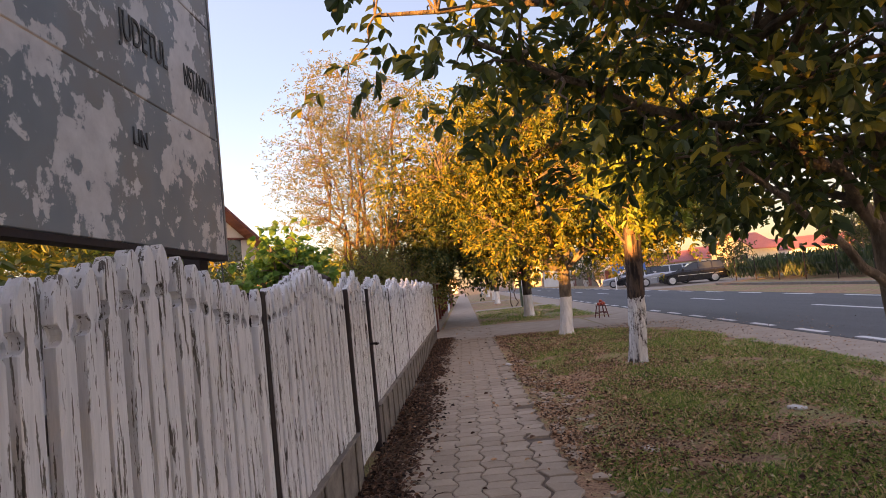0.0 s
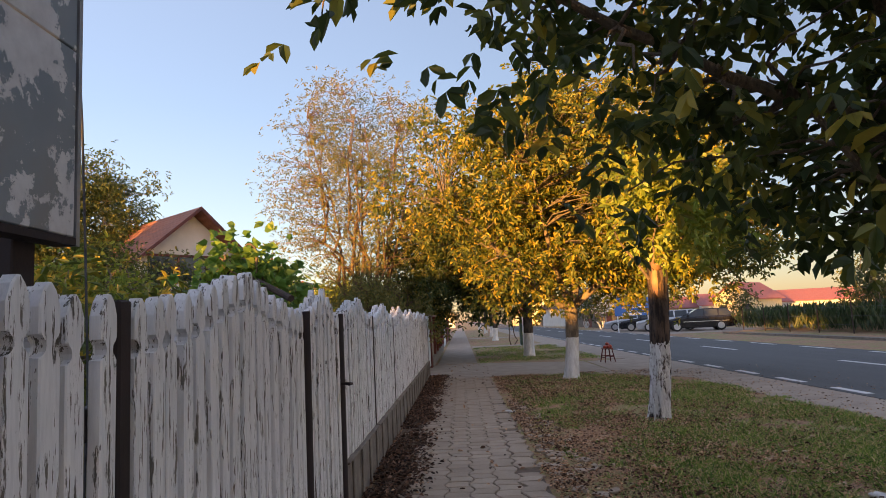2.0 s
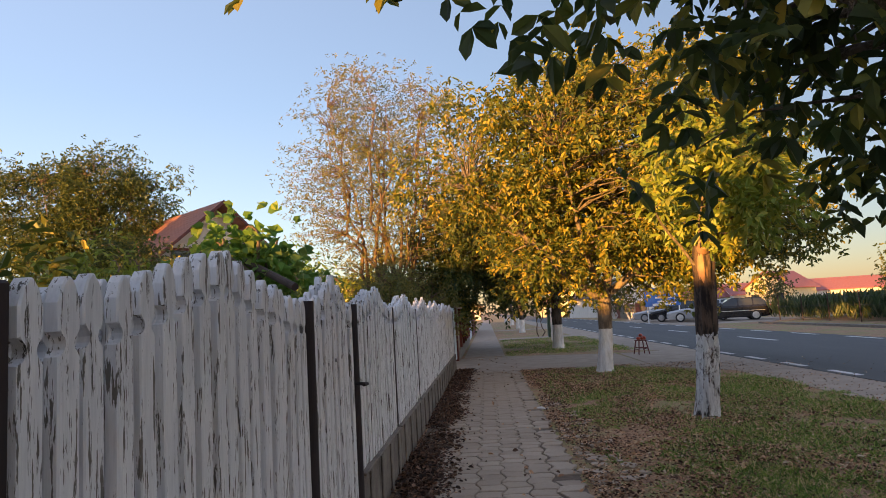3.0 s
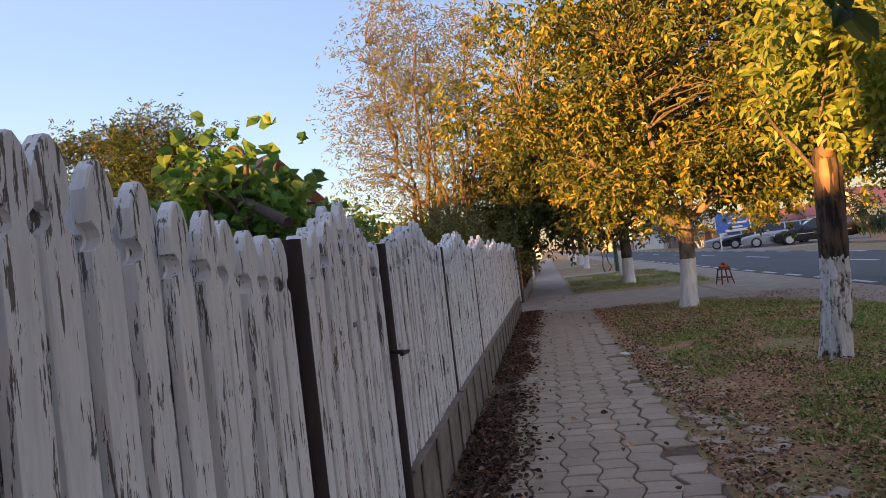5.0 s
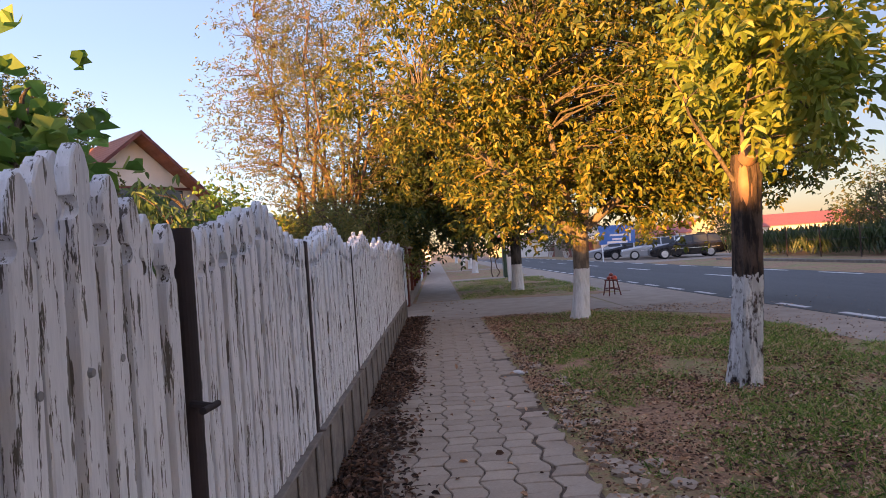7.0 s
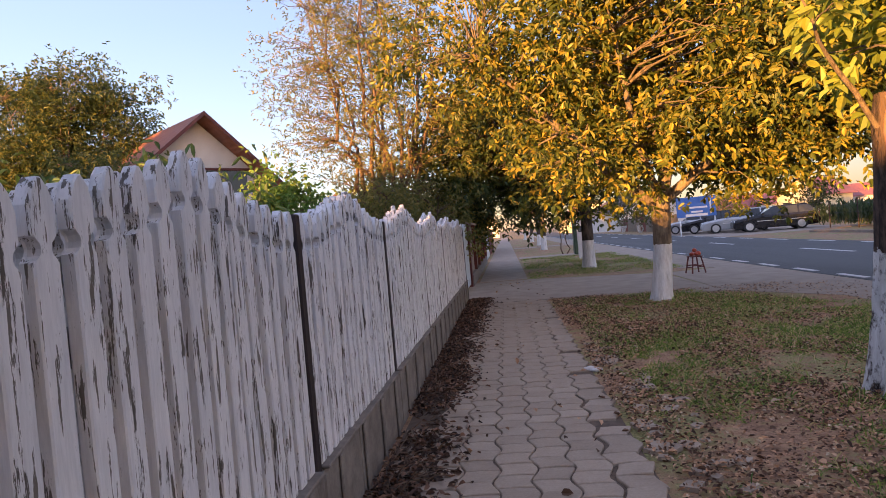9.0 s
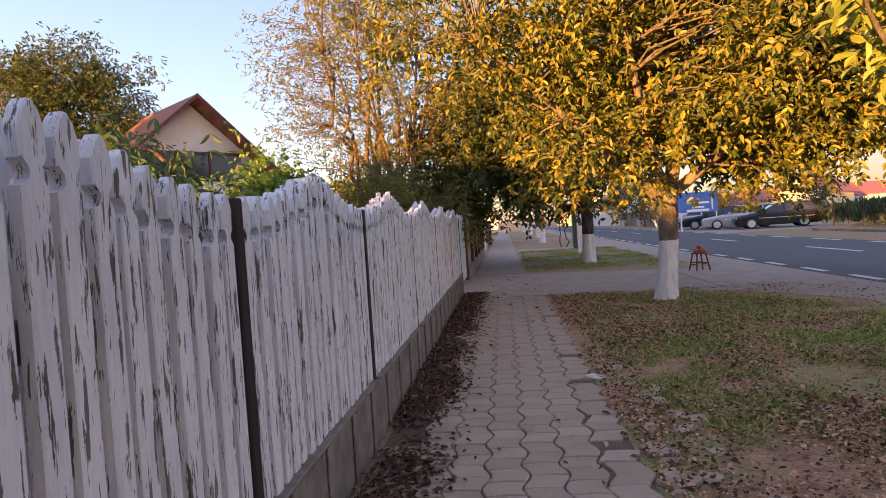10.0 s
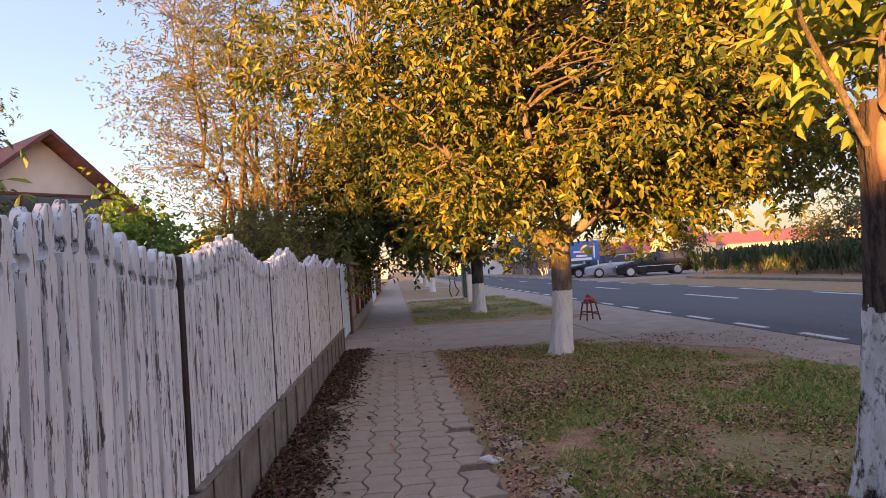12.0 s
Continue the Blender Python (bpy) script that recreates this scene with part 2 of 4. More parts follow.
# darker copy of BARK, with the shade on the trunk put into its colour
BARK_SHADE = bark_paint("shade_tinted_walnut_bark", (0.03, 0.024, 0.02), (0.10, 0.08, 0.065), 0.85, 0.3, 0.02)
TWIG = speckled("reddish_twig_bark", (0.075, 0.045, 0.03), (0.16, 0.10, 0.06), 10)
CUT_WOOD = speckled("freshly_cut_wood", (0.28, 0.15, 0.08), (0.42, 0.25, 0.14), 8, fine=40)
RED_WOOD = speckled("red_brown_painted_wood", (0.10, 0.025, 0.02), (0.19, 0.05, 0.035), 6)
TAN_WOOD = speckled("tan_painted_wood", (0.26, 0.20, 0.16), (0.40, 0.32, 0.26), 5)
BLUE_WOOD = speckled("pale_blue_painted_wood", (0.48, 0.55, 0.58), (0.62, 0.68, 0.70), 5)
BROWN_POLE = speckled("brown_pole_paint", (0.03, 0.018, 0.015), (0.07, 0.04, 0.03), 10)
PLASTER = speckled("white_plaster", (0.55, 0.54, 0.52), (0.68, 0.67, 0.64), 1.5)
YELLOW_WALL = speckled("pale_yellow_plaster", (0.50, 0.46, 0.30), (0.62, 0.56, 0.38), 1.5)
ROOF = tiles_paint("terracotta_roof", (0.22, 0.09, 0.065), (0.36, 0.16, 0.11))
ROOF_DARK = tiles_paint("brown_roof", (0.09, 0.06, 0.06), (0.16, 0.11, 0.105))
ROOF_RED = tiles_paint("red_sheet_roof", (0.30, 0.095, 0.09), (0.40, 0.15, 0.14))
TRIM = speckled("dark_red_trim", (0.09, 0.03, 0.028), (0.16, 0.055, 0.05), 3)
GLASS = glass_paint()
BLACK_CAR = speckled("black_car_paint", (0.008, 0.008, 0.01), (0.02, 0.02, 0.024), 2, 0.15, 0.0, 0.02)
SILVER_CAR = speckled("silver_car_paint", (0.42, 0.43, 0.45), (0.52, 0.53, 0.55), 2, 0.25, 0.5, 0.02)
RUBBER = speckled("tyre_rubber", (0.012, 0.012, 0.012), (0.03, 0.03, 0.03), 20)
ALLOY = speckled("alloy_rim", (0.5, 0.5, 0.51), (0.65, 0.65, 0.66), 10, 0.3, 0.8, 0.05)
RED_LENS = speckled("tail_light_red", (0.35, 0.01, 0.01), (0.45, 0.02, 0.02), 10, 0.2)
HEAD_LENS = speckled("headlight_lens", (0.6, 0.62, 0.64), (0.75, 0.77, 0.78), 10, 0.1)
SIGN_BLUE = speckled("blue_sign_face", (0.02, 0.12, 0.42), (0.03, 0.16, 0.52), 3, 0.4)
SIGN_WHITE = speckled("white_sign_paint", (0.70, 0.70, 0.70), (0.8, 0.8, 0.8), 5, 0.4)
FRUIT = speckled("red_vegetables", (0.30, 0.04, 0.025), (0.45, 0.08, 0.04), 9, 0.35)
GREEN_BIN = speckled("dark_green_plastic", (0.02, 0.05, 0.03), (0.04, 0.08, 0.05), 5, 0.5)
CABLE = speckled("cable_black", (0.05, 0.05, 0.055), (0.09, 0.09, 0.10), 20)
LITTER = speckled("pale_litter", (0.5, 0.47, 0.45), (0.68, 0.66, 0.63), 30)

# ---- mesh helpers ----


def mesh_of(name, verts, quads, material, smooth=False):
    """A mesh of quads or triangles from arrays made by code."""
    verts, quads = np.asarray(verts, dtype=np.float32), np.asarray(quads, dtype=np.int32)
    me = bpy.data.meshes.new(name)
    k = quads.shape[1]
    me.vertices.add(len(verts))
    me.vertices.foreach_set("co", verts.ravel())
    me.loops.add(quads.size)
    me.loops.foreach_set("vertex_index", quads.ravel())
    me.polygons.add(len(quads))
    me.polygons.foreach_set("loop_start", np.arange(0, quads.size, k, dtype=np.int32))
    me.polygons.foreach_set("use_smooth", np.full(len(quads), smooth))
    me.update(calc_edges=True)
    me.validate()
    me.materials.append(material)
    return me


def thing(name, at=(0, 0, 0), turn=0.0, label="", category="", group="", kind=""):
    ob = new(name)
    ob.matrix_basis = pose(*at, 0, 0, turn)
    return tagged(ob, label, category, group, kind)


def hung(name, me, parent, at=(0, 0, 0), rot=(0, 0, 0), label=""):
    """An object on a mesh that may be shared, under a thing or part."""
    ob = new(name, me)
    ob.parent = parent
    ob.matrix_basis = pose(*at, *rot)
    return tagged(ob, label)


def mesh_from(name, bm, material, smooth=False):
    me = bpy.data.meshes.new(name)
    bm.normal_update()
    bm.to_mesh(me)
    bm.free()
    me.materials.append(material)
    for f in me.polygons:
        f.use_smooth = smooth
    return me


def part(name, bm, material, parent, label="", smooth=False):
    return hung(name, mesh_from(name, bm, material, smooth), parent, label=label)


def box(bm, x0, x1, y0, y1, z0, z1, bevel=0.0, m=None):
    made = bmesh.ops.create_cube(bm, size=1, matrix=Matrix.Translation(((x0 + x1) / 2, (y0 + y1) / 2, (z0 + z1) / 2)) @ Matrix.Diagonal((x1 - x0, y1 - y0, z1 - z0, 1)))
    vs = made["verts"]
    if m:
        bmesh.ops.transform(bm, matrix=m, verts=vs)
    if bevel:
        es = list({e for v in vs for e in v.link_edges})
        bmesh.ops.bevel(bm, geom=es, offset=bevel, segments=1, affect="EDGES")
    return bm


def boxed(*dims, bevel=0.0, m=None):
    return box(bmesh.new(), *dims, bevel=bevel, m=m)


def rod(bm, a, b, r0, r1=None, sides=10):
    a, b = Vector(a), Vector(b)
    m = Matrix.Translation((a + b) / 2) @ (b - a).to_track_quat("Z", "Y").to_matrix().to_4x4()
    bmesh.ops.create_cone(bm, cap_ends=True, segments=sides, radius1=r0, radius2=r0 if r1 is None else r1, depth=(b - a).length, matrix=m)
    return bm


def slab(bm, outline, z0, z1):
    """A flat polygon given thickness."""
    low = [bm.verts.new((x, y, z0)) for x, y in outline]
    top = [bm.verts.new((x, y, z1)) for x, y in outline]
    bm.faces.new(top)
    bm.faces.new(low[::-1])
    for i in range(len(outline)):
        j = (i + 1) % len(outline)
        bm.faces.new((low[i], low[j], top[j], top[i]))
    return bm


def prism(bm, outline, x0, x1, bevel=0.0):
    """An outline in y and z, given thickness along x."""
    a = [bm.verts.new((x0, y, z)) for y, z in outline]
    b = [bm.verts.new((x1, y, z)) for y, z in outline]
    faces = [bm.faces.new(a[::-1]), bm.faces.new(b)]
    for i in range(len(outline)):
        j = (i + 1) % len(outline)
        bm.faces.new((a[i], a[j], b[j], b[i]))
    if bevel:
        bmesh.ops.bevel(bm, geom=[e for f in faces for e in f.edges], offset=bevel, segments=1, affect="EDGES")
    bmesh.ops.recalc_face_normals(bm, faces=bm.faces[:])
    return bm


class Tubes:
    """Tapered tubes along bent lines, gathered in one mesh."""

    def __init__(self):
        self.v, self.q, self.n = [], [], 0

    def add(self, pts, radii, sides=6, rough=0.0):
        pts, radii = np.asarray(pts, float), np.asarray(radii, float)
        tang = np.gradient(pts, axis=0)
        tang /= np.linalg.norm(tang, axis=1)[:, None] + 1e-9
        ref = np.where(np.abs(tang[:, 2:3]) > 0.9, np.array([[1.0, 0, 0]]), np.array([[0, 0, 1.0]]))
        u = np.cross(tang, ref)
        u /= np.linalg.norm(u, axis=1)[:, None]
        w = np.cross(tang, u)
        for i in range(1, len(u)):
            if np.dot(u[i], u[i - 1]) < 0.2:
                u[i] = u[i - 1] - tang[i] * np.dot(u[i - 1], tang[i])
                u[i] /= np.linalg.norm(u[i])
                w[i] = np.cross(tang[i], u[i])
        a = np.arange(sides) * 2 * np.pi / sides
        r = radii[:, None] * np.ones(sides)[None, :]
        if rough:
            ridge = np.cumsum(np.random.normal(0, 0.35, (len(pts), sides)), axis=0)
            ridge = np.sin(ridge + np.random.uniform(0, 6.28, sides)[None, :])
            r *= 1 + rough * ridge
        ring = pts[:, None, :] + r[:, :, None] * (np.cos(a)[None, :, None] * u[:, None, :] + np.sin(a)[None, :, None] * w[:, None, :])
        self.v.append(ring.reshape(-1, 3))
        i, j = np.meshgrid(np.arange(len(pts) - 1), np.arange(sides), indexing="ij")
        k = (j + 1) % sides
        self.q.append((np.stack([i * sides + j, i * sides + k, (i + 1) * sides + k, (i + 1) * sides + j], -1).reshape(-1, 4)) + self.n)
        self.n += len(pts) * sides

    def mesh(self, name, material):
        return mesh_of(name, np.concatenate(self.v), np.concatenate(self.q), material, True)


def bent(a, b, sag=0.0, n=6, wobble=0.05):
    """A line from a to b that bows and wavers."""
    a, b = np.asarray(a, float), np.asarray(b, float)
    s = np.linspace(0, 1, n)[:, None]
    p = a + (b - a) * s
    p[:, 2] += (sag * np.sin(np.pi * s))[:, 0]
    w = np.random.normal(0, wobble, (n, 3)) * np.linalg.norm(b - a)
    w[0] = w[-1] = 0
    return p + w * 0.5


def leaf_mesh(name, base, way, face, length, width, material, curl=0.25):
    """Many oval leaves, each two halves folded along a midrib."""
    n = len(base)
    way = way / (np.linalg.norm(way, axis=1)[:, None] + 1e-9)
    side = np.cross(way, face)
    side /= np.linalg.norm(side, axis=1)[:, None] + 1e-9
    up = np.cross(side, way)
    L, W = np.broadcast_to(length, n)[:, None], np.broadcast_to(width, n)[:, None]
    rows = [base]
    for sgn, along in ((1, 0.28), (1, 0.70)):
        rows.append(base + way * L * along + side * sgn * W * 0.5 + up * W * curl)
    rows.append(base + way * L - up * L * 0.12)
    for sgn, along in ((-1, 0.70), (-1, 0.28)):
        rows.append(base + way * L * along + side * sgn * W * 0.5 + up * W * curl)
    v = np.stack(rows, 1)
    k = np.arange(n)[:, None] * 6
    q = np.stack([k + [0, 1, 2, 3], k + [0, 3, 4, 5]], 1).reshape(-1, 4)
    return mesh_of(name, v.reshape(-1, 3), q, material)


def unit(n):
    d = np.random.normal(0, 1, (n, 3))
    return d / np.linalg.norm(d, axis=1)[:, None]


def sprigs(centres, per, spread, stalk, pairs, droop):
    """Compound leaves around clump centres: bases, directions and faces of the leaflets."""
    n = len(centres) * per
    at = np.repeat(centres, per, axis=0) + np.random.normal(0, 1, (n, 3)) * spread
    d = unit(n)
    d[:, 2] -= droop
    d /= np.linalg.norm(d, axis=1)[:, None]
    face = unit(n) * 0.6
    face[:, 2] += 0.8
    side = np.cross(d, face)
    side /= np.linalg.norm(side, axis=1)[:, None] + 1e-9
    bases, ways, faces = [], [], []
    for i in range(pairs):
        s = (i + 1) / pairs
        for sgn in (-1, 1):
            bases.append(at + d * stalk * s)
            ways.append(d * 0.55 + side * sgn * 0.8 + np.random.normal(0, 0.25, (n, 3)) - [0, 0, 0.25])
            faces.append(face + np.random.normal(0, 0.3, (n, 3)))
    bases.append(at + d * stalk)
    ways.append(d + np.random.normal(0, 0.15, (n, 3)))
    faces.append(face)
    return np.concatenate(bases), np.concatenate(ways), np.concatenate(faces)


def clumps(n, centre, radii, hollow=0.35, cut=0.0, lump=1.0, top=None):
    """Points in a lumpy ellipsoid with gaps, denser towards its skin."""
    out = []
    while len(out) < n:
        d = Vector(unit(1)[0])
        r = (random.random() * (1 - hollow ** 3) + hollow ** 3) ** (1 / 3)
        r *= 0.88 + 0.3 * noise.noise(d * 2.2 * lump + Vector(centre))
        p = Vector((centre[0] + d.x * radii[0] * r, centre[1] + d.y * radii[1] * r, centre[2] + d.z * radii[2] * r))
        if noise.noise(p * 0.75 * lump) < cut - 0.35:
            continue
        if p.z < centre[2] - radii[2] * 0.93:
            continue
        out.append(p)
    return np.array(out)


def street_tree(label, base, top, radius, crown, n, per, bark, leaf, leaf_len, limbs, stub=False, sides=14, spread=0.2, pairs=3, lean=(0, 0), rough=0.05, droop=0.5, name="walnut_tree", cut=0.0, more=()):
    """A walnut of the row: a whitewashed trunk, limbs, twigs to every clump of leaves."""
    root = thing(name, (base[0], base[1], 0), 0, label, "tree", "row of street trees")
    t = Tubes()
    zs = np.linspace(-0.05, top, 22)
    bow = np.sin(np.linspace(0, 3, 22)) * 0.02
    path = np.stack([lean[0] * zs / top + bow, lean[1] * zs / top - bow, zs], 1)
    rad = radius * (1 + 0.32 * np.exp(-np.maximum(zs, 0) / 0.13) - 0.12 * zs / top)
    if stub:
        rad[-5:] *= np.array([1.0, 1.05, 1.08, 1.0, 0.9])
    t.add(path, rad, sides, rough)
    hung("trunk", t.mesh("trunk", bark), root)
    b = Tubes()
    centres, radii = crown
    pts = np.concatenate([clumps(n, centres, radii, cut=cut)] + [clumps(k, c, q, 0.1) for c, q, k in more])
    local = pts - np.array([base[0], base[1], 0])
    nodes = []
    for line, r0, r1 in limbs:
        p = np.concatenate([bent(line[i], line[i + 1], 0, 5, 0.04)[(1 if i else 0):] for i in range(len(line) - 1)])
        r = np.linspace(r0, r1, len(p))
        b.add(p, r, 8, 0.04)
        nodes += [(q, s) for q, s in zip(p[2:], r[2:])]
    where = np.array([q for q, s in nodes])
    thick = np.array([s for q, s in nodes])
    for c in local:
        d = np.linalg.norm(where - c, axis=1) + 0.6 * np.maximum(0, where[:, 2] - c[2])
        i = int(np.argmin(d))
        line = bent(where[i], c, 0.08 * d[i], 5, 0.09)
        b.add(line, np.linspace(min(thick[i] * 0.6, 0.02 + 0.008 * d[i]), 0.004, 5), 4)
    hung("branch", b.mesh("branch", bark if bark != BARK_DARK else BARK), root)
    bs, ws, fs = sprigs(local, per, spread, leaf_len * 2.0, pairs, droop)
    k = len(bs)
    ln = leaf_len * np.random.uniform(0.6, 1.2, k)
    hung("crown", leaf_mesh("crown", bs, ws, fs, ln, ln * 0.42, leaf), root)
    return root


def bush(name, label, centre, radii, n, per, leaf, leaf_len, wide=0.4, stems=None, twig=None, spread=0.16, pairs=2, cut=0.0, droop=0.3, group="", hollow=0.2):
    """A shrub or small tree that branches from the ground."""
    base = Vector((centre[0], centre[1], 0))
    root = thing(name, base, 0, label, "tree" if radii[2] > 2 else "shrub", group)
    pts = clumps(n, centre, radii, hollow, cut) - np.array(base)
    b = Tubes()
    count = stems or 6
    nodes = []
    for i in range(count):
        a = 6.283 * i / count + random.random()
        q = np.array((math.cos(a) * radii[0] * 0.5, math.sin(a) * radii[1] * 0.5, centre[2] + radii[2] * random.uniform(0.1, 0.7)))
        p = bent((math.cos(a) * 0.1, math.sin(a) * 0.1, -0.02), q, 0.0, 9, 0.05)
        b.add(p, np.linspace(0.03 + 0.012 * radii[2], 0.012, 9), 6)
        nodes += list(p[3:])
    where = np.array(nodes)
    for c in pts:
        d = np.linalg.norm(where - c, axis=1) + 0.8 * np.maximum(0, where[:, 2] - c[2] + 0.2)
        i = int(np.argmin(d))
        b.add(bent(where[i], c, 0.05, 5, 0.08), np.linspace(0.014, 0.003, 5), 4)
    hung("branch", b.mesh("branch", twig or BARK_GREY), root)
    bs, ws, fs = sprigs(pts, per, spread, leaf_len * 2, pairs, droop)
    ln = leaf_len * np.random.uniform(0.55, 1.2, len(bs))
    hung("crown", leaf_mesh("crown", bs, ws, fs, ln, ln * wide, leaf), root)
    return root


# ---- ground, road and pavement ----
def sheet(name, outline, z0, z1, material, label, category):
    return tagged(new(name, mesh_from(name, slab(bmesh.new(), outline, z0, z1), material)), label, category, "", "structure")


sheet("ground", [(-900, -600), (900, -600), (900, 1800), (-900, 1800)], -0.3, 0.0, GROUND, "dry earth with patches of thin grass", "ground")
sheet("road", [(5.75, -300), (11.5, -300), (11.5, 900), (5.75, 900)], -0.2, 0.012, ASPHALT, "grey asphalt road with dashed white lines", "road")
sheet("shoulder", [(4.7, -60), (5.746, -60), (5.746, 300), (4.2, 300), (4.2, 24), (4.9, 23.4), (3.6, 23.0), (3.5, 18.4), (4.6, 16.8)], -0.1, 0.006, DRIVE, "dusty gravel strip beside the road", "shoulder")
sheet("driveway", [(-1.2, 19.3), (0.6, 19.15), (1.8, 18.7), (3.496, 18.45), (3.496, 23.1), (1.85, 23.7), (0.4, 24.3), (-1.2, 24.3)], -0.1, 0.008, DRIVE, "dusty gravel driveway crossing to the road", "driveway")
sheet("far_pavement", [(-1.0, 24.5), (0.3, 24.5), (0.2, 140), (-1.0, 140)], -0.1, 0.01, DRIVE, "grey pavement going on past the driveway", "pavement")
sheet("cross_path", [(0.35, 36.5), (5.0, 36.2), (5.0, 38.2), (0.35, 38.4)], -0.1, 0.009, DRIVE, "pale crossing to a farther gate", "driveway")
sheet("cross_path_2", [(0.35, 52.5), (5.0, 52.2), (5.0, 54.5), (0.35, 54.8)], -0.1, 0.009, DRIVE, "pale crossing to a distant gate", "driveway")
sheet("far_kerb", [(14.55, -100), (14.9, -100), (14.9, 40), (14.55, 40)], -0.1, 0.10, CONCRETE, "long pale concrete kerb beyond the road", "kerb")
sheet("lay_by", [(11.5, 43), (19.5, 43), (19.5, 64), (11.5, 64)], -0.1, 0.009, DRIVE, "gravel lay-by with parked cars", "lay-by")
sheet("joint_bed", [(-1.02, -6), (0.475, -6), (0.475, 19.15), (-1.02, 19.3)], -0.1, 0.006, SAND, "dark sandy joints under the pavers", "pavement")


def dashes(name, x, y0, y1, step, length, width, label):
    root = thing(name, (x, y0, 0), 0, label, "road marking", "", "structure")
    me = mesh_from("dash", slab(bmesh.new(), [(-width / 2, 0), (width / 2, 0), (width / 2, length), (-width / 2, length)], 0.002, 0.0165), LINE)
    for i in range(int((y1 - y0) / step)):
        hung("dash", me, root, (0, i * step, 0))


dashes("edge_line", 5.93, -9.2, 100, 1.86, 0.95, 0.13, "short white dashes along the road edge")
dashes("centre_line", 8.95, -20, 160, 9.0, 3.1, 0.13, "long white dashes along the road middle")
dashes("far_edge_line", 11.2, -10, 110, 3.7, 1.9, 0.13, "white dashes along the farther road edge")

# ---- picket fence ----
X_FENCE = -1.1
POSTS = [0.82, 2.82, 4.80, 6.82, 7.88, 9.67, 11.62, 13.72, 15.85, 18.05, 20.25]


def picket_mesh(tip, width, foot, thick=0.036):
    """A picket with a blunt gabled tip and a half-round bite in either edge under it."""
    w = width / 2
    right = [(w, foot)]
    zc, r = tip - 0.14, 0.026
    for i in range(7):
        a = -math.pi / 2 + math.pi * i / 6
        right.append((w - r * math.cos(a), zc + r * math.sin(a)))
    right += [(w, tip - 0.055), (w * 0.62, tip - 0.018), (w * 0.18, tip)]
    outline = right + [(-y, z) for y, z in reversed(right)]
    return mesh_from("picket", prism(bmesh.new(), outline, 0, thick, 0.004), WHITE_WOOD)


def crest(s):
    """Height of the scalloped top, s from 0 to 1 across a panel."""
    return 1.50 + 0.16 * (1 - abs(2 * s - 1)) ** 1.6


def panel(parent, y0, y1, foot, rails=True):
    gap = 0.034
    count = max(4, round((y1 - y0 - 2 * gap) / 0.106))
    step = (y1 - y0 - 2 * gap) / count
    for i in range(count):
        s = (i + 0.5) / count
        j = min(i, count - 1 - i)
        key = (round(y1 - y0, 1), count, j, foot)
        if key not in PICKETS:
            PICKETS[key] = picket_mesh(crest(s), step - 0.036, foot)
        y = y0 + gap + (i + 0.5) * step
        hung("picket", PICKETS[key], parent, (X_FENCE - 0.012 + random.uniform(-0.004, 0.004), y, random.uniform(-0.008, 0.006)), (random.uniform(-0.5, 0.5), random.uniform(-0.3, 0.3), random.uniform(-1.5, 1.5)))
        if i < count - 1:
            y += step / 2 + random.uniform(-0.006, 0.006)
            hung("back_picket", PICKETS[key], parent, (X_FENCE - 0.095 + random.uniform(-0.004, 0.004), y, random.uniform(-0.012, 0.004)), (random.uniform(-0.4, 0.4), random.uniform(-0.3, 0.3), random.uniform(-1, 1)))
    for z in (foot + 0.16, 1.14):
        part("rail", boxed(X_FENCE - 0.055, X_FENCE - 0.018, y0 + 0.03, y1 - 0.03, z, z + 0.085, bevel=0.004), STAINED_WOOD, parent)


PICKETS = {}
fence = thing("picket_fence", (0, 0, 0), 0, "scalloped white picket fence with peeling paint on concrete", "fence")
gate = thing("picket_gate", (0, 0, 0), 0, "closed white picket gate in the fence, peeling", "gate")
for i, (a, b) in enumerate(zip(POSTS, POSTS[1:])):
    if abs(a - 6.82) < 0.01:
        panel(gate, a, b, 0.10)
    else:
        panel(fence, a, b, 0.405)
        n = 3
        for k in range(n):
            u, v = a + (b - a) * k / n + 0.004, a + (b - a) * (k + 1) / n - 0.004
            part("concrete_base", boxed(X_FENCE - 0.12, X_FENCE + 0.045, u, v, -0.1, 0.385 + 0.004 * (k % 2), bevel=0.012), CONCRETE, fence)
        part("base_cap", boxed(X_FENCE - 0.13, X_FENCE + 0.06, a + 0.035, b - 0.035, 0.391, 0.408, bevel=0.005), CONCRETE, fence)
        for k in range(4):
            y = a + (b - a) * (k + 0.5) / 4
            part("base_rib", boxed(X_FENCE + 0.047, X_FENCE + 0.062, y - 0.03, y + 0.03, 0, 0.388, bevel=0.005), CONCRETE, fence)
for y in POSTS:
    bm = rod(bmesh.new(), (X_FENCE + 0.012, y, 0.0), (X_FENCE + 0.012, y, 1.495), 0.035, sides=20) if y in (6.82, 7.88) else boxed(X_FENCE - 0.045, X_FENCE + 0.026, y - 0.031, y + 0.031, 0, 1.495, bevel=0.006)
    part("post", bm, POST, fence, "dark brown steel post", smooth=False)
bm = rod(bmesh.new(), (X_FENCE + 0.02, 7.86, 0.985), (X_FENCE + 0.10, 7.80, 0.985), 0.011)
rod(bm, (X_FENCE + 0.10, 7.74, 0.985), (X_FENCE + 0.10, 7.86, 0.98), 0.010)
part("latch", bm, POST, gate, "rusty latch handle")
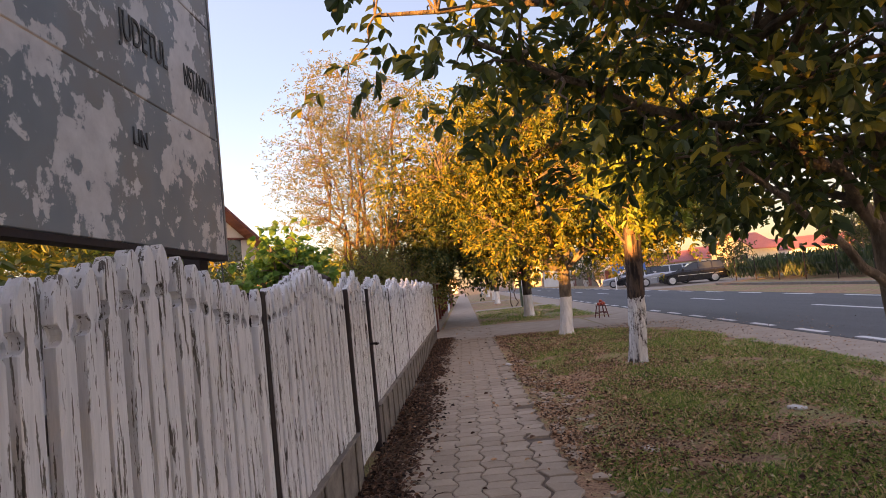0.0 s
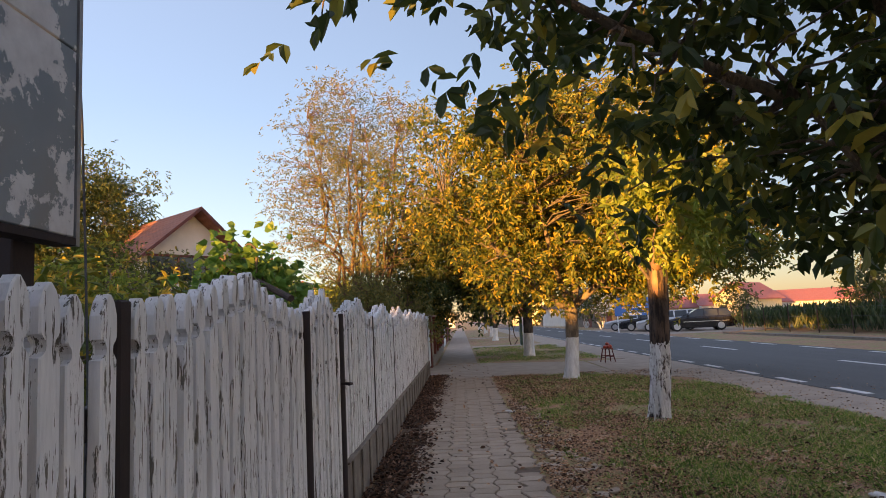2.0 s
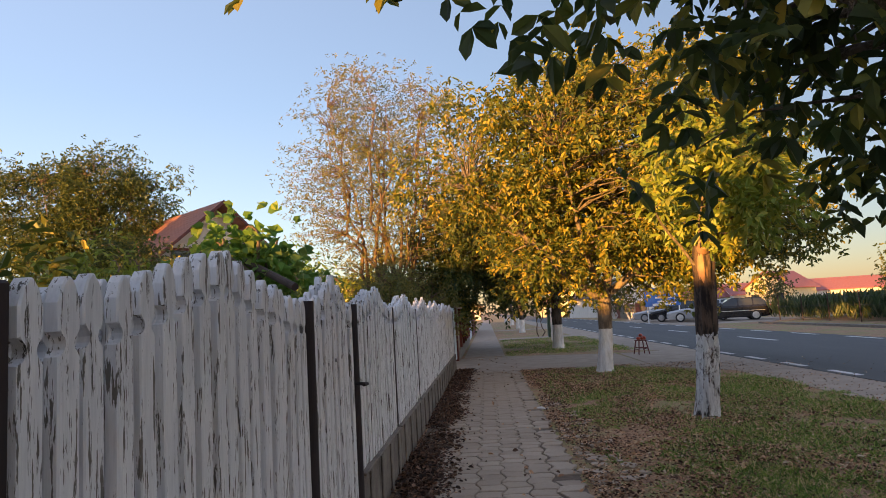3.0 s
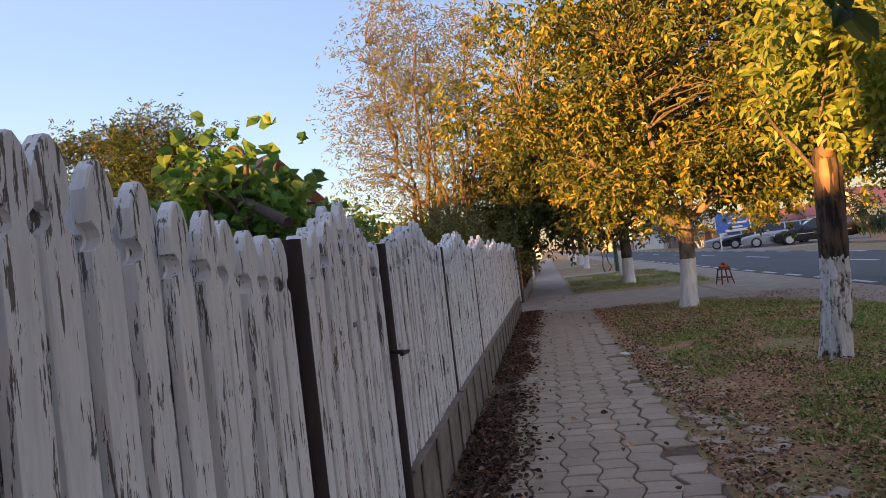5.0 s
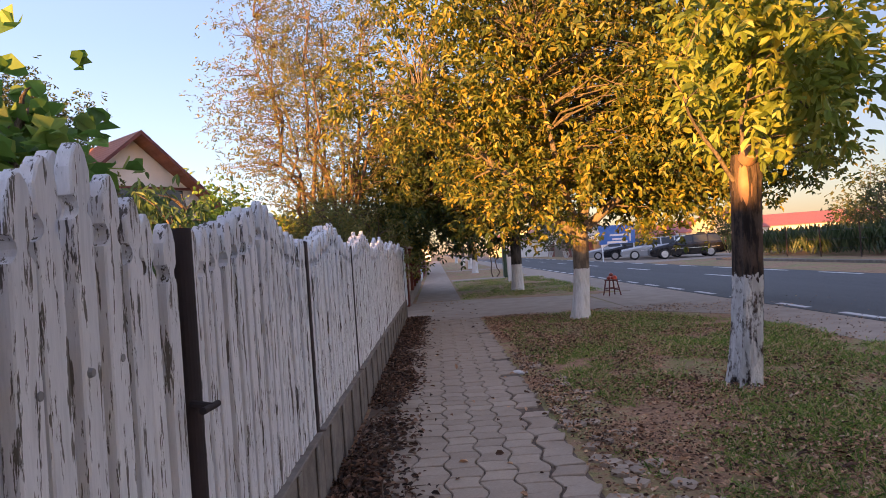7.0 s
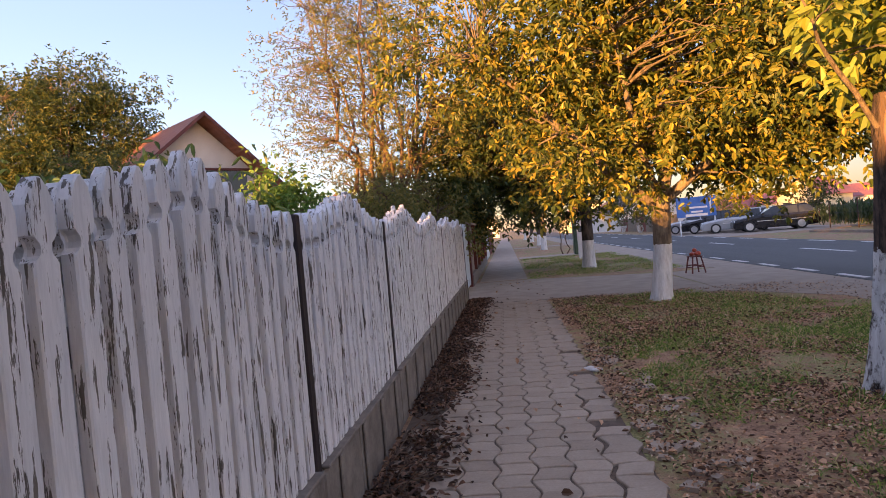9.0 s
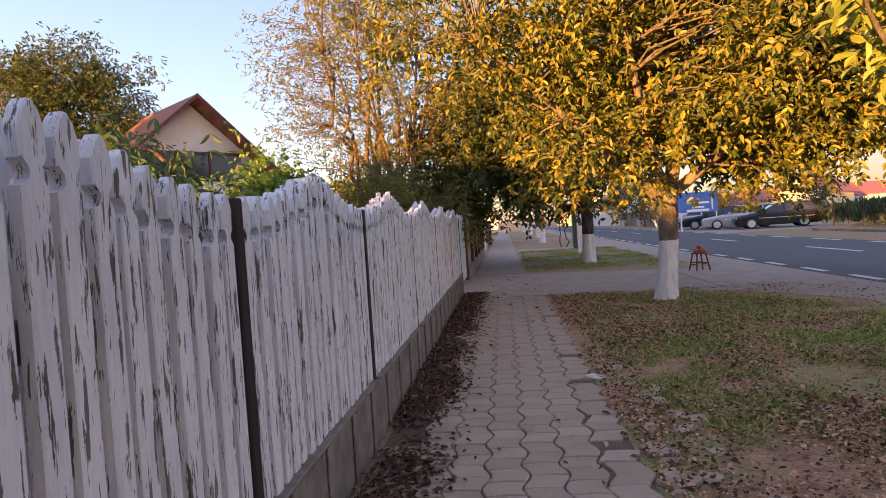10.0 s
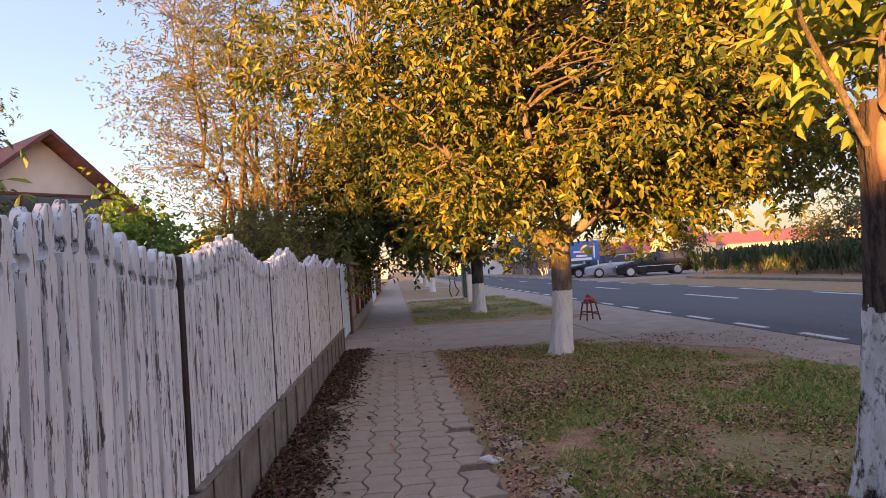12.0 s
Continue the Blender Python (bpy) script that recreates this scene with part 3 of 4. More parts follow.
for y, z in ((7.16, 1.16), (7.34, 1.17), (7.47, 1.18)):
    part("bolt", rod(bmesh.new(), (X_FENCE + 0.012, y, z), (X_FENCE + 0.03, y, z), 0.014, 0.009), STEEL, gate)

# gate across the driveway and the fences beyond it
drive_gate = thing("driveway_gate", (0, 0, 0), 0, "pale blue plank gate standing at the driveway", "gate")
for i in range(3):
    y = 21.1 + i * 0.75
    part("plank", prism(bmesh.new(), [(y, 0.08), (y + 0.66, 0.08), (y + 0.66, 1.5), (y + 0.33, 1.6), (y, 1.5)], -1.20, -1.165, 0.006), BLUE_WOOD, drive_gate)
part("rail", boxed(-1.25, -1.205, 20.4, 23.3, 1.1, 1.2), BLUE_WOOD, drive_gate)
part("rail", boxed(-1.25, -1.205, 20.4, 23.3, 0.3, 0.4), BLUE_WOOD, drive_gate)
part("gate_post", boxed(-1.27, -1.12, 23.3, 23.55, 0, 1.62, bevel=0.01), RED_WOOD, drive_gate, "dark red gate post")
far_fence = thing("plank_fence", (0, 0, 0), 0, "tan plank fence with brown posts past the driveway", "fence")
plank = mesh_from("plank", prism(bmesh.new(), [(-0.09, 0.3), (0.09, 0.3), (0.09, 1.5), (0, 1.58), (-0.09, 1.5)], -0.015, 0.015), TAN_WOOD)
for i in range(58):
    hung("plank", plank, far_fence, (-1.2, 23.75 + i * 0.21, 0))
for i in range(5):
    part("post", boxed(-1.2, -1.1, 26 + i * 2.5, 26.12 + i * 2.5, 0, 1.62), RED_WOOD, far_fence)
part("concrete_base", boxed(-1.3, -1.1, 23.6, 36, -0.1, 0.3, bevel=0.01), CONCRETE, far_fence)
part("top_rail", boxed(-1.3, -1.08, 23.6, 36, 1.6, 1.66), TAN_WOOD, far_fence)
grey_fence = thing("board_fence", (0, 0, 0), 0, "whitish board fence farther along the pavement", "fence")
for i in range(40):
    part("board", boxed(-1.22, -1.18, 38 + i * 0.5, 38.46 + i * 0.5, 0.0, 1.45 + 0.06 * (i % 3)), BLUE_WOOD if i < 12 else RED_WOOD, grey_fence)

# ---- billboard ----
board = thing("billboard", (-1.25, 3.2, 0), 0, "old sheet-metal billboard with flaking blue-grey paint", "billboard")
for z0, z1 in ((1.68, 2.218), (2.222, 2.76), (2.764, 3.1)):
    part("sheet", boxed(-0.02, 0.006, -2.2, 1.64, z0, z1, bevel=0.003), SHEET, board)
part("frame", boxed(-0.05, 0.012, -2.2, 1.64, 1.655, 1.676), POST, board)
part("frame", boxed(-0.05, 0.010, 1.644, 1.66, 1.655, 3.1), STEEL, board)
for y in (1.48, -1.6):
    part("post", boxed(-0.13, -0.055, y, y + 0.09, 0, 3.1, bevel=0.004), POST, board)


def words(text, y, z, size, parent, squeeze=1.0):
    cu = bpy.data.curves.new("lettering", "FONT")
    cu.body, cu.size, cu.extrude = text, size, 0.002
    tmp = new("lettering", cu)
    me = bpy.data.meshes.new_from_object(tmp.evaluated_get(bpy.context.evaluated_depsgraph_get()))
    bpy.data.objects.remove(tmp)
    me.materials.clear()
    me.materials.append(LETTER)
    ob = new("lettering", me)
    ob.parent = parent
    ob.matrix_basis = Matrix.Translation((0.009, y, z)) @ Matrix(((0, 0, 1, 0), (squeeze, 0, 0, 0), (0, 1, 0, 0), (0, 0, 0, 1)))
    return ob


words("JUDETUL", 0.80, 2.40, 0.15, board, 0.60)
words("NSTANTA", 1.31, 2.39, 0.14, board, 0.46)
words("LIN", 0.84, 2.03, 0.09, board, 0.8)

# ---- the row of street trees ----
street_tree("walnut tree with a whitewashed trunk and dark drooping leaves", (2.68, 6.25), 1.55, 0.10, ((2.2, 5.75, 3.4), (3.2, 1.4, 1.6)), 320, 4, BARK_GREY, NEAR_LEAF, 0.118,
            [(((0, 0, 1.45), (0.05, -0.1, 2.3), (0.2, -0.1, 3.4), (0.3, 0.1, 4.4)), 0.075, 0.025),
             (((0, 0, 1.45), (-0.35, -0.15, 1.95), (-0.9, -0.2, 2.25), (-1.6, -0.3, 2.45), (-2.6, -0.5, 2.9)), 0.058, 0.018),
             (((0, 0, 1.1), (-0.45, -0.2, 1.5), (-1.0, -0.25, 2.0), (-1.4, -0.3, 2.5)), 0.034, 0.012),
             (((0.05, -0.1, 2.2), (-0.8, -0.2, 2.8), (-1.7, -0.2, 3.2), (-3.2, -0.6, 3.1)), 0.06, 0.012),
             (((0, 0, 1.45), (0.6, 0.2, 2.2), (1.3, 0.3, 3.0)), 0.07, 0.02)], spread=0.17, cut=0.1, more=(((3.3, 6.3, 2.35), (1.5, 0.6, 0.6), 45), ((1.3, 6.6, 2.3), (0.8, 0.6, 0.4), 18), ((1.95, 6.3, 2.05), (0.6, 0.5, 0.4), 16), ((2.6, 7.2, 2.2), (0.9, 0.6, 0.6), 16)))
street_tree("lopped walnut tree with cracked bark, flaking whitewash and young shoots", (2.34, 11.7), 2.05, 0.12, ((2.75, 11.4, 2.9), (1.05, 0.85, 0.9)), 75, 6, BARK_DARK, YOUNG_LEAF, 0.13,
            [(((0.05, -0.1, 1.85), (0.1, -0.2, 2.5), (0.2, -0.2, 3.6)), 0.02, 0.006), (((0, -0.1, 1.8), (-0.4, -0.3, 2.3), (-0.6, -0.4, 2.7)), 0.02, 0.006), (((0, 0, 1.9), (0.5, -0.2, 2.4), (0.9, -0.3, 2.7)), 0.02, 0.006)],
            stub=True, sides=26, lean=(0.1, -0.1), rough=0.2, spread=0.13)
street_tree("walnut tree with golden sunlit crown and whitewashed trunk", (2.22, 17.66), 1.75, 0.15, ((2.7, 17.7, 4.5), (4.4, 3.2, 3.0)), 860, 11, BARK, WALNUT_LEAF, 0.118,
            [(((0.1, 0, 1.6), (0.4, 0, 2.6), (0.5, 0.2, 4.5), (0.3, 0, 6.4)), 0.12, 0.03), (((0.05, 0, 1.6), (-0.7, -0.3, 2.1), (-1.6, -0.6, 3.0), (-2.6, -0.8, 4.0)), 0.10, 0.025),
             (((0.1, 0, 1.7), (-0.4, -0.8, 2.8), (-0.8, -1.4, 4.6)), 0.08, 0.02), (((0.1, 0, 1.6), (1.2, -0.3, 2.5), (2.4, -0.4, 3.6)), 0.09, 0.02), (((0.1, 0, 1.7), (0.8, 1.0, 3.2), (1.2, 1.8, 4.8)), 0.08, 0.02)],
            lean=(0.1, 0), spread=0.24, cut=0.06, more=(((5.6, 17.9, 3.2), (1.9, 1.9, 1.3), 130), ((4.2, 18.6, 2.7), (1.8, 1.4, 0.8), 70)))
# leaf and bark colours carry the shade that falls on this tree
street_tree("walnut tree with whitewashed trunk and dense crown, colours darkened for shade", (2.28, 27.05), 2.0, 0.19, ((0.9, 27.3, 4.05), (4.4, 3.6, 2.65)), 680, 9, BARK_SHADE, DARK_LEAF, 0.17,
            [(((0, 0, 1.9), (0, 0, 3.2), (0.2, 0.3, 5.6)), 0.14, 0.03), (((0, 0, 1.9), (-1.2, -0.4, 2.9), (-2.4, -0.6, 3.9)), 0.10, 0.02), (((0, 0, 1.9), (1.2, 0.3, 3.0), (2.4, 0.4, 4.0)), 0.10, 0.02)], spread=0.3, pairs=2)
for x, y, h, w, n in ((2.1, 46.8, 4.6, 3.2, 170), (2.4, 58, 4.6, 3.4, 150), (2.45, 72.5, 4.8, 3.4, 130), (2.3, 90, 5.0, 4.0, 130)):
    street_tree("distant walnut tree with a whitewashed trunk", (x, y), 1.9, 0.18, ((x, y, h), (w, w, 2.7)), n, 5, BARK_SHADE, DARK_LEAF, 0.22,
                [(((0, 0, 1.8), (0, 0, 3.2), (0.2, 0.3, h + 1.2)), 0.14, 0.03), (((0, 0, 1.9), (-1.2, -0.4, 2.9), (-2.2, -0.6, 3.9)), 0.10, 0.02)], spread=0.4, pairs=1)
# two unseen trees added behind the walker to shade the nearest walnut
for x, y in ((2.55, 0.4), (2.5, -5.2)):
    street_tree("unseen walnut tree with full dark crown, added behind to cast shade", (x, y), 1.9, 0.15, ((x - 0.6, y - 0.5, 4.2), (2.7, 2.2, 2.5)), 420, 8, BARK, DARK_LEAF, 0.16,
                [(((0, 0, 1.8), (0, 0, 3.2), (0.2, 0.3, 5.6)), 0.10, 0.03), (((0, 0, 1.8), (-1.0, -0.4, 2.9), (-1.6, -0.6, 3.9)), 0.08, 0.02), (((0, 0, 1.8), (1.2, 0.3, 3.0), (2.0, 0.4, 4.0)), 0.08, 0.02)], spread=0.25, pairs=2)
lopped = [o for o in bpy.data.objects if o.name.startswith("walnut_tree") and "lopped" in o["label"]][0]
bm = rod(bmesh.new(), (0.07, -0.20, 2.0), (0.06, -0.30, 2.05), 0.075, 0.07, 18)
part("cut_face", bm, CUT_WOOD, lopped, "pale round saw cut")
bm = bmesh.new()
bmesh.ops.create_icosphere(bm, subdivisions=3, radius=1, matrix=Matrix.Translation((0.06, -0.155, 1.78)) @ Matrix.Diagonal((0.062, 0.06, 0.20, 1)))
part("bare_wood", bm, CUT_WOOD, lopped, "bare wood where a limb was split off", smooth=True)
sapling = bush("sapling", "thin sapling with dry orange leaves by the road", (2.6, 38.6, 1.6), (0.5, 0.5, 0.6), 14, 5, WILLOW_LEAF, 0.12, stems=2, twig=TWIG)

# ---- behind the fence: garden and house ----
bush("autumn_tree", "tall airy tree with thin reddish twigs and sparse autumn leaves", (-3.5, 25.5, 6.2), (3.7, 2.6, 5.0), 760, 10, WILLOW_LEAF, 0.105, 0.28, stems=14, twig=TWIG, spread=0.22, pairs=2, cut=0.22, droop=0.1, hollow=0.1)
bush("hedge_shrub", "tangled orange-brown shrub behind the fence end", (-2.6, 22.6, 1.7), (1.7, 1.8, 1.5), 260, 9, WILLOW_LEAF, 0.11, 0.35, twig=TWIG, spread=0.2)
bush("hedge_shrub", "dark green overgrown shrub beside the pavement", (-2.1, 28.5, 1.9), (1.6, 2.6, 1.5), 260, 9, WALNUT_LEAF, 0.15, 0.4, spread=0.25)
bush("garden_tree", "tall dark-leaved fruit tree beside the house", (-21.2, 36.0, 6.4), (5.8, 3.2, 5.9), 950, 15, DARK_LEAF, 0.19, 0.38, stems=10, spread=0.32, cut=0.16)
# out of view; added so that its shadow falls on the house gable
bush("garden_tree", "unseen orchard tree added to keep sun off the gabled house", (-20.8, 20.0, 5.8), (5.2, 3.0, 5.4), 620, 13, SHRUB_LEAF, 0.2, 0.45, spread=0.4)
bush("garden_tree", "spreading dark green fruit tree before the house", (-13.4, 27.0, 3.0), (2.3, 1.8, 2.3), 300, 12, DARK_LEAF, 0.15, 0.4, spread=0.24, cut=0.15)
bush("garden_tree", "low fruit tree with yellowing leaves", (-8.2, 19.5, 2.0), (2.2, 1.6, 1.7), 170, 9, SHRUB_LEAF, 0.11, 0.38, spread=0.22)
bush("peach_bush", "peach bush with long light green drooping leaves", (-3.3, 12.2, 1.6), (1.1, 1.2, 0.8), 120, 8, PEACH_LEAF, 0.13, 0.24, spread=0.14, droop=1.2)
bush("grape_vine", "grape vine with broad light green leaves", (-1.8, 7.95, 1.76), (0.34, 0.40, 0.33), 70, 6, VINE_LEAF, 0.075, 0.95, stems=4, spread=0.05, pairs=1)
bush("yellow_shrub", "yellowing shrub seen over the fence", (-3.2, 6.2, 1.12), (1.2, 5.0, 0.8), 460, 9, WALNUT_LEAF, 0.10, 0.35, spread=0.16)
bush("yellow_shrub", "bright yellow-green shrub in the garden", (-5.3, 12.0, 1.75), (0.9, 1.0, 0.9), 90, 9, YOUNG_LEAF, 0.10, 0.35, spread=0.14)
bush("garden_shrub", "round green shrub in the garden", (-6.5, 24.5, 2.2), (1.8, 1.6, 1.5), 220, 9, VINE_LEAF, 0.14, 0.6, spread=0.22)
bush("garden_shrub", "bright green shrub near the house", (-5.2, 31.0, 1.9), (2.2, 1.6, 1.6), 220, 9, YOUNG_LEAF, 0.16, 0.5, spread=0.22)
pole = tagged(new("leaning_pole", mesh_from("leaning_pole", rod(bmesh.new(), (-1.30, 7.35, 1.60), (-1.80, 7.86, 1.83), 0.023, sides=12), BROWN_POLE)), "dark brown pole leaning among the vine leaves", "pole")


def house(name, label, at, turn, w, l, eave, ridge, wall, roof, over=0.5):
    """A gabled house; its gable looks along its own -y."""
    root = thing(name, at, turn, label, "house")
    part("wall", boxed(-w / 2, w / 2, 0, l, -0.1, eave), wall, root)
    bm = bmesh.new()
    a = [bm.verts.new(p) for p in ((-w / 2, 0, eave), (w / 2, 0, eave), (0, 0, ridge - 0.1))]
    b = [bm.verts.new(p) for p in ((-w / 2, l, eave), (w / 2, l, eave), (0, l, ridge - 0.1))]
    bm.faces.new(a)
    bm.faces.new(b[::-1])
    for i in range(3):
        bm.faces.new((a[i], a[(i + 1) % 3], b[(i + 1) % 3], b[i]))
    part("gable", bm, wall, root)
    slope = (ridge - eave) / (w / 2)
    for s in (-1, 1):
        bm = bmesh.new()
        e = w / 2 + over
        ps = [(0, ridge), (s * e, ridge - e * slope), (s * e, ridge - e * slope + 0.14), (0, ridge + 0.14)]
        f = [bm.verts.new((x, -over, z)) for x, z in ps]
        g = [bm.verts.new((x, l + over, z)) for x, z in ps]
        bm.faces.new(f)
        bm.faces.new(g[::-1])
        for i in range(4):
            bm.faces.new((f[i], f[(i + 1) % 4], g[(i + 1) % 4], g[i]))
        bmesh.ops.recalc_face_normals(bm, faces=bm.faces[:])
        part("roof", bm, roof, root)
        bm = bmesh.new()
        ps = [(0, ridge - 0.02), (s * e, ridge - e * slope - 0.02), (s * e, ridge - e * slope + 0.15), (0, ridge + 0.15)]
        f = [bm.verts.new((x, -over - 0.04, z)) for x, z in ps]
        g = [bm.verts.new((x, -over - 0.004, z)) for x, z in ps]
        bm.faces.new(f)
        bm.faces.new(g[::-1])
        for i in range(4):
            bm.faces.new((f[i], f[(i + 1) % 4], g[(i + 1) % 4], g[i]))
        bmesh.ops.recalc_face_normals(bm, faces=bm.faces[:])
        part("verge_board", bm, TRIM, root)
    return root


villa = house("garden_house", "white gabled house with a terracotta tiled roof", (-12.77, 33.06, 0), 50, 6.6, 10, 4.35, 7.2, PLASTER, ROOF, 0.9)
part("window", boxed(-2.1, 2.1, -0.06, -0.004, 3.9, 5.0), GLASS, villa, "dark window band under the gable")
part("beam", boxed(-2.5, 2.5, -0.12, -0.004, 5.02, 5.12), TRIM, villa, "dark red beam under the gable")
for x in (-0.75, 0.65):
    part("mullion", boxed(x, x + 0.09, -0.10, -0.064, 3.9, 5.0), TRIM, villa)
wire = Tubes()
wire.add(bent((-1.36, 5.12, 0.0), (-1.42, 5.10, 4.6), 0, 12, 0.006), np.full(12, 0.004), 5)
tagged(new("hanging_cable", wire.mesh("hanging_cable", CABLE)), "thin dark cable hanging down into the garden", "cable")

# ---- across the road ----
def wheel(parent, x, y, side):
    w = hung("wheel", mesh_from("wheel", bmesh.new(), RUBBER), parent)
    bm = rod(bmesh.new(), (x, y - 0.1, 0.32), (x, y + 0.1, 0.32), 0.32, sides=28)
    bmesh.ops.bevel(bm, geom=bm.edges[:], offset=0.02, segments=1, affect="EDGES")
    part("tyre", bm, RUBBER, w)
    bm = rod(bmesh.new(), (x, y + side * 0.07, 0.32), (x, y + side * 0.106, 0.32), 0.215, sides=24)
    for k in range(5):
        a = k * 1.2566
        rod(bm, (x, y + side * 0.112, 0.32), (x + 0.19 * math.cos(a), y + side * 0.112, 0.32 + 0.19 * math.sin(a)), 0.03, 0.02, 6)
    part("rim", bm, ALLOY, w)


def loft(bm, sections):
    """Skin over closed sections of equal count."""
    rings = [[bm.verts.new(p) for p in s] for s in sections]
    for a, b in zip(rings, rings[1:]):
        for i in range(len(a)):
            j = (i + 1) % len(a)
            bm.faces.new((a[i], a[j], b[j], b[i]))
    bm.faces.new(rings[0][::-1])
    bm.faces.new(rings[-1])
    bmesh.ops.recalc_face_normals(bm, faces=bm.faces[:])
    return bm


def car(name, label, at, turn, paint, estate=True):
    """A parked car that points along its own -x."""
    root = thing(name, at, turn, label, "car", "cars parked across the road")

    def ring(x, z0, z1, w, tuck=0.1):
        return [(x, -w, z0 + 0.06), (x, -w * 0.97, z0), (x, w * 0.97, z0), (x, w, z0 + 0.06), (x, w, z1 - 0.12), (x, w * (1 - tuck), z1), (x, -w * (1 - tuck), z1), (x, -w, z1 - 0.12)]

    bm = loft(bmesh.new(), [ring(-2.3, 0.32, 0.62, 0.72), ring(-2.18, 0.2, 0.74, 0.82), ring(-1.2, 0.2, 0.90, 0.87), ring(-0.8, 0.2, 0.95, 0.88), ring(1.9, 0.2, 0.98, 0.88), ring(2.22, 0.24, 0.95, 0.84), ring(2.36, 0.34, 0.80, 0.78)])
    part("body", bm, paint, root, smooth=False)
    back = 2.1 if estate else 1.5

    def cab(x, z, w):
        return [(x, -w, z), (x, w, z)]

    bm = bmesh.new()
    low = [(-0.95, 0.93), (back + 0.12, 0.96)]
    top = [(-0.1, 1.40), (back - 0.3, 1.42)]
    loft(bm, [[(x, s * w, z) for (x, z), s, w in ((low[0], -1, 0.80), (low[1], -1, 0.78), (low[1], 1, 0.78), (low[0], 1, 0.80))],
              [(x, s * w, z) for (x, z), s, w in ((top[0], -1, 0.66), (top[1], -1, 0.62), (top[1], 1, 0.62), (top[0], 1, 0.66))]])
    part("glasshouse", bm, GLASS, root, "dark glass")
    bm = loft(bmesh.new(), [[(-0.16, -0.66, 1.392), (back - 0.26, -0.63, 1.41), (back - 0.26, 0.63, 1.41), (-0.16, 0.66, 1.392)],
                            [(0.05, -0.58, 1.46), (back - 0.42, -0.56, 1.47), (back - 0.42, 0.56, 1.47), (0.05, 0.58, 1.46)]])
    part("roof", bm, paint, root)
    for s in (-1, 1):
        for x0, x1 in ((0.32, 0.40), (1.22, 1.30)):
            p = bmesh.new()
            loft(p, [[(x0, s * 0.80, 0.95), (x1, s * 0.80, 0.95), (x1, s * 0.76, 0.95), (x0, s * 0.76, 0.95)], [(x0, s * 0.665, 1.40), (x1, s * 0.665, 1.40), (x1, s * 0.62, 1.40), (x0, s * 0.62, 1.40)]])
            part("pillar", p, paint, root)
        part("trim_strip", boxed(-1.0, 1.9, s * 0.883 - 0.008, s * 0.883 + 0.008, 0.60, 0.635), ALLOY, root)
        part("mirror", boxed(-0.75, -0.6, s * 0.95 - 0.08, s * 0.95 + 0.08, 0.95, 1.08, bevel=0.03), paint, root)
        part("headlight", boxed(-2.24, -2.05, s * 0.62 - 0.14, s * 0.62 + 0.14, 0.58, 0.72, bevel=0.02), HEAD_LENS, root)
        part("tail_light", boxed(2.22, 2.33, s * 0.70 - 0.10, s * 0.70 + 0.10, 0.66, 0.93, bevel=0.02), RED_LENS, root)
        wheel(root, -1.42, s * 0.80, s)
        wheel(root, 1.36, s * 0.80, s)
    part("rear_bumper", boxed(2.25, 2.42, -0.8, 0.8, 0.3, 0.56, bevel=0.04), paint, root)
    part("number_plate", boxed(2.40, 2.425, -0.26, 0.26, 0.62, 0.74), SIGN_WHITE, root)
    return root


car("estate_car", "black estate car with alloy wheels, parked in the lay-by", (15.9, 47.5, 0.01), -12, BLACK_CAR)
car("parked_car", "silver car parked behind the black estate", (14.9, 50.4, 0.01), -14, SILVER_CAR)
car("parked_car", "black car parked in the row", (14.4, 53.4, 0.01), -14, BLACK_CAR, False)
car("parked_car", "silver car at the end of the row", (13.9, 56.4, 0.01), -14, SILVER_CAR, False)

sign = thing("road_sign", (12.35, 50.2, 0), 0, "blue direction sign with white lettering on two posts", "sign")
for x in (-1.15, 1.05):
    part("post", rod(bmesh.new(), (x, 0, 0), (x, 0, 2.5), 0.04), SIGN_WHITE, sign)
part("panel", boxed(-1.35, 1.15, -0.07, -0.045, 1.2, 2.5, bevel=0.01), SIGN_BLUE, sign)
for i, (u, v) in enumerate(((-0.6, 0.6), (-0.45, 0.3))):
    part("lettering_bar", boxed(u, v, -0.078, -0.0715, 1.75 - i * 0.28, 1.87 - i * 0.28), SIGN_WHITE, sign)
part("arrow", boxed(0.75, 0.85, -0.078, -0.0715, 1.35, 2.3), SIGN_WHITE, sign)
part("lower_panel", boxed(-0.8, 0.6, -0.078, -0.0715, 1.24, 1.40), SIGN_WHITE, sign)

# overhead cables on poles
for y in (12.0, 112.0):
    up = thing("utility_pole", (13.6, y, 0), 0, "grey concrete utility pole by the far verge", "pole")
    part("shaft", rod(bmesh.new(), (0, 0, 0), (0, 0, 6.8), 0.14, 0.09, 12), CONCRETE, up)
    part("cross_arm", boxed(-0.6, 0.6, -0.05, 0.05, 6.3, 6.4), STEEL, up)
for x, z in ((13.05, 6.41), (14.15, 6.41)):
    w = Tubes()
    yy = np.linspace(12, 112, 40)
    w.add(np.stack([np.full(40, x), yy, z - 0.9 * (1 - ((yy - 62) / 50) ** 2)], 1), np.full(40, 0.012), 5)
    tagged(new("overhead_cable", w.mesh("overhead_cable", CABLE)), "thin overhead cable strung between poles", "cable", "overhead cables")

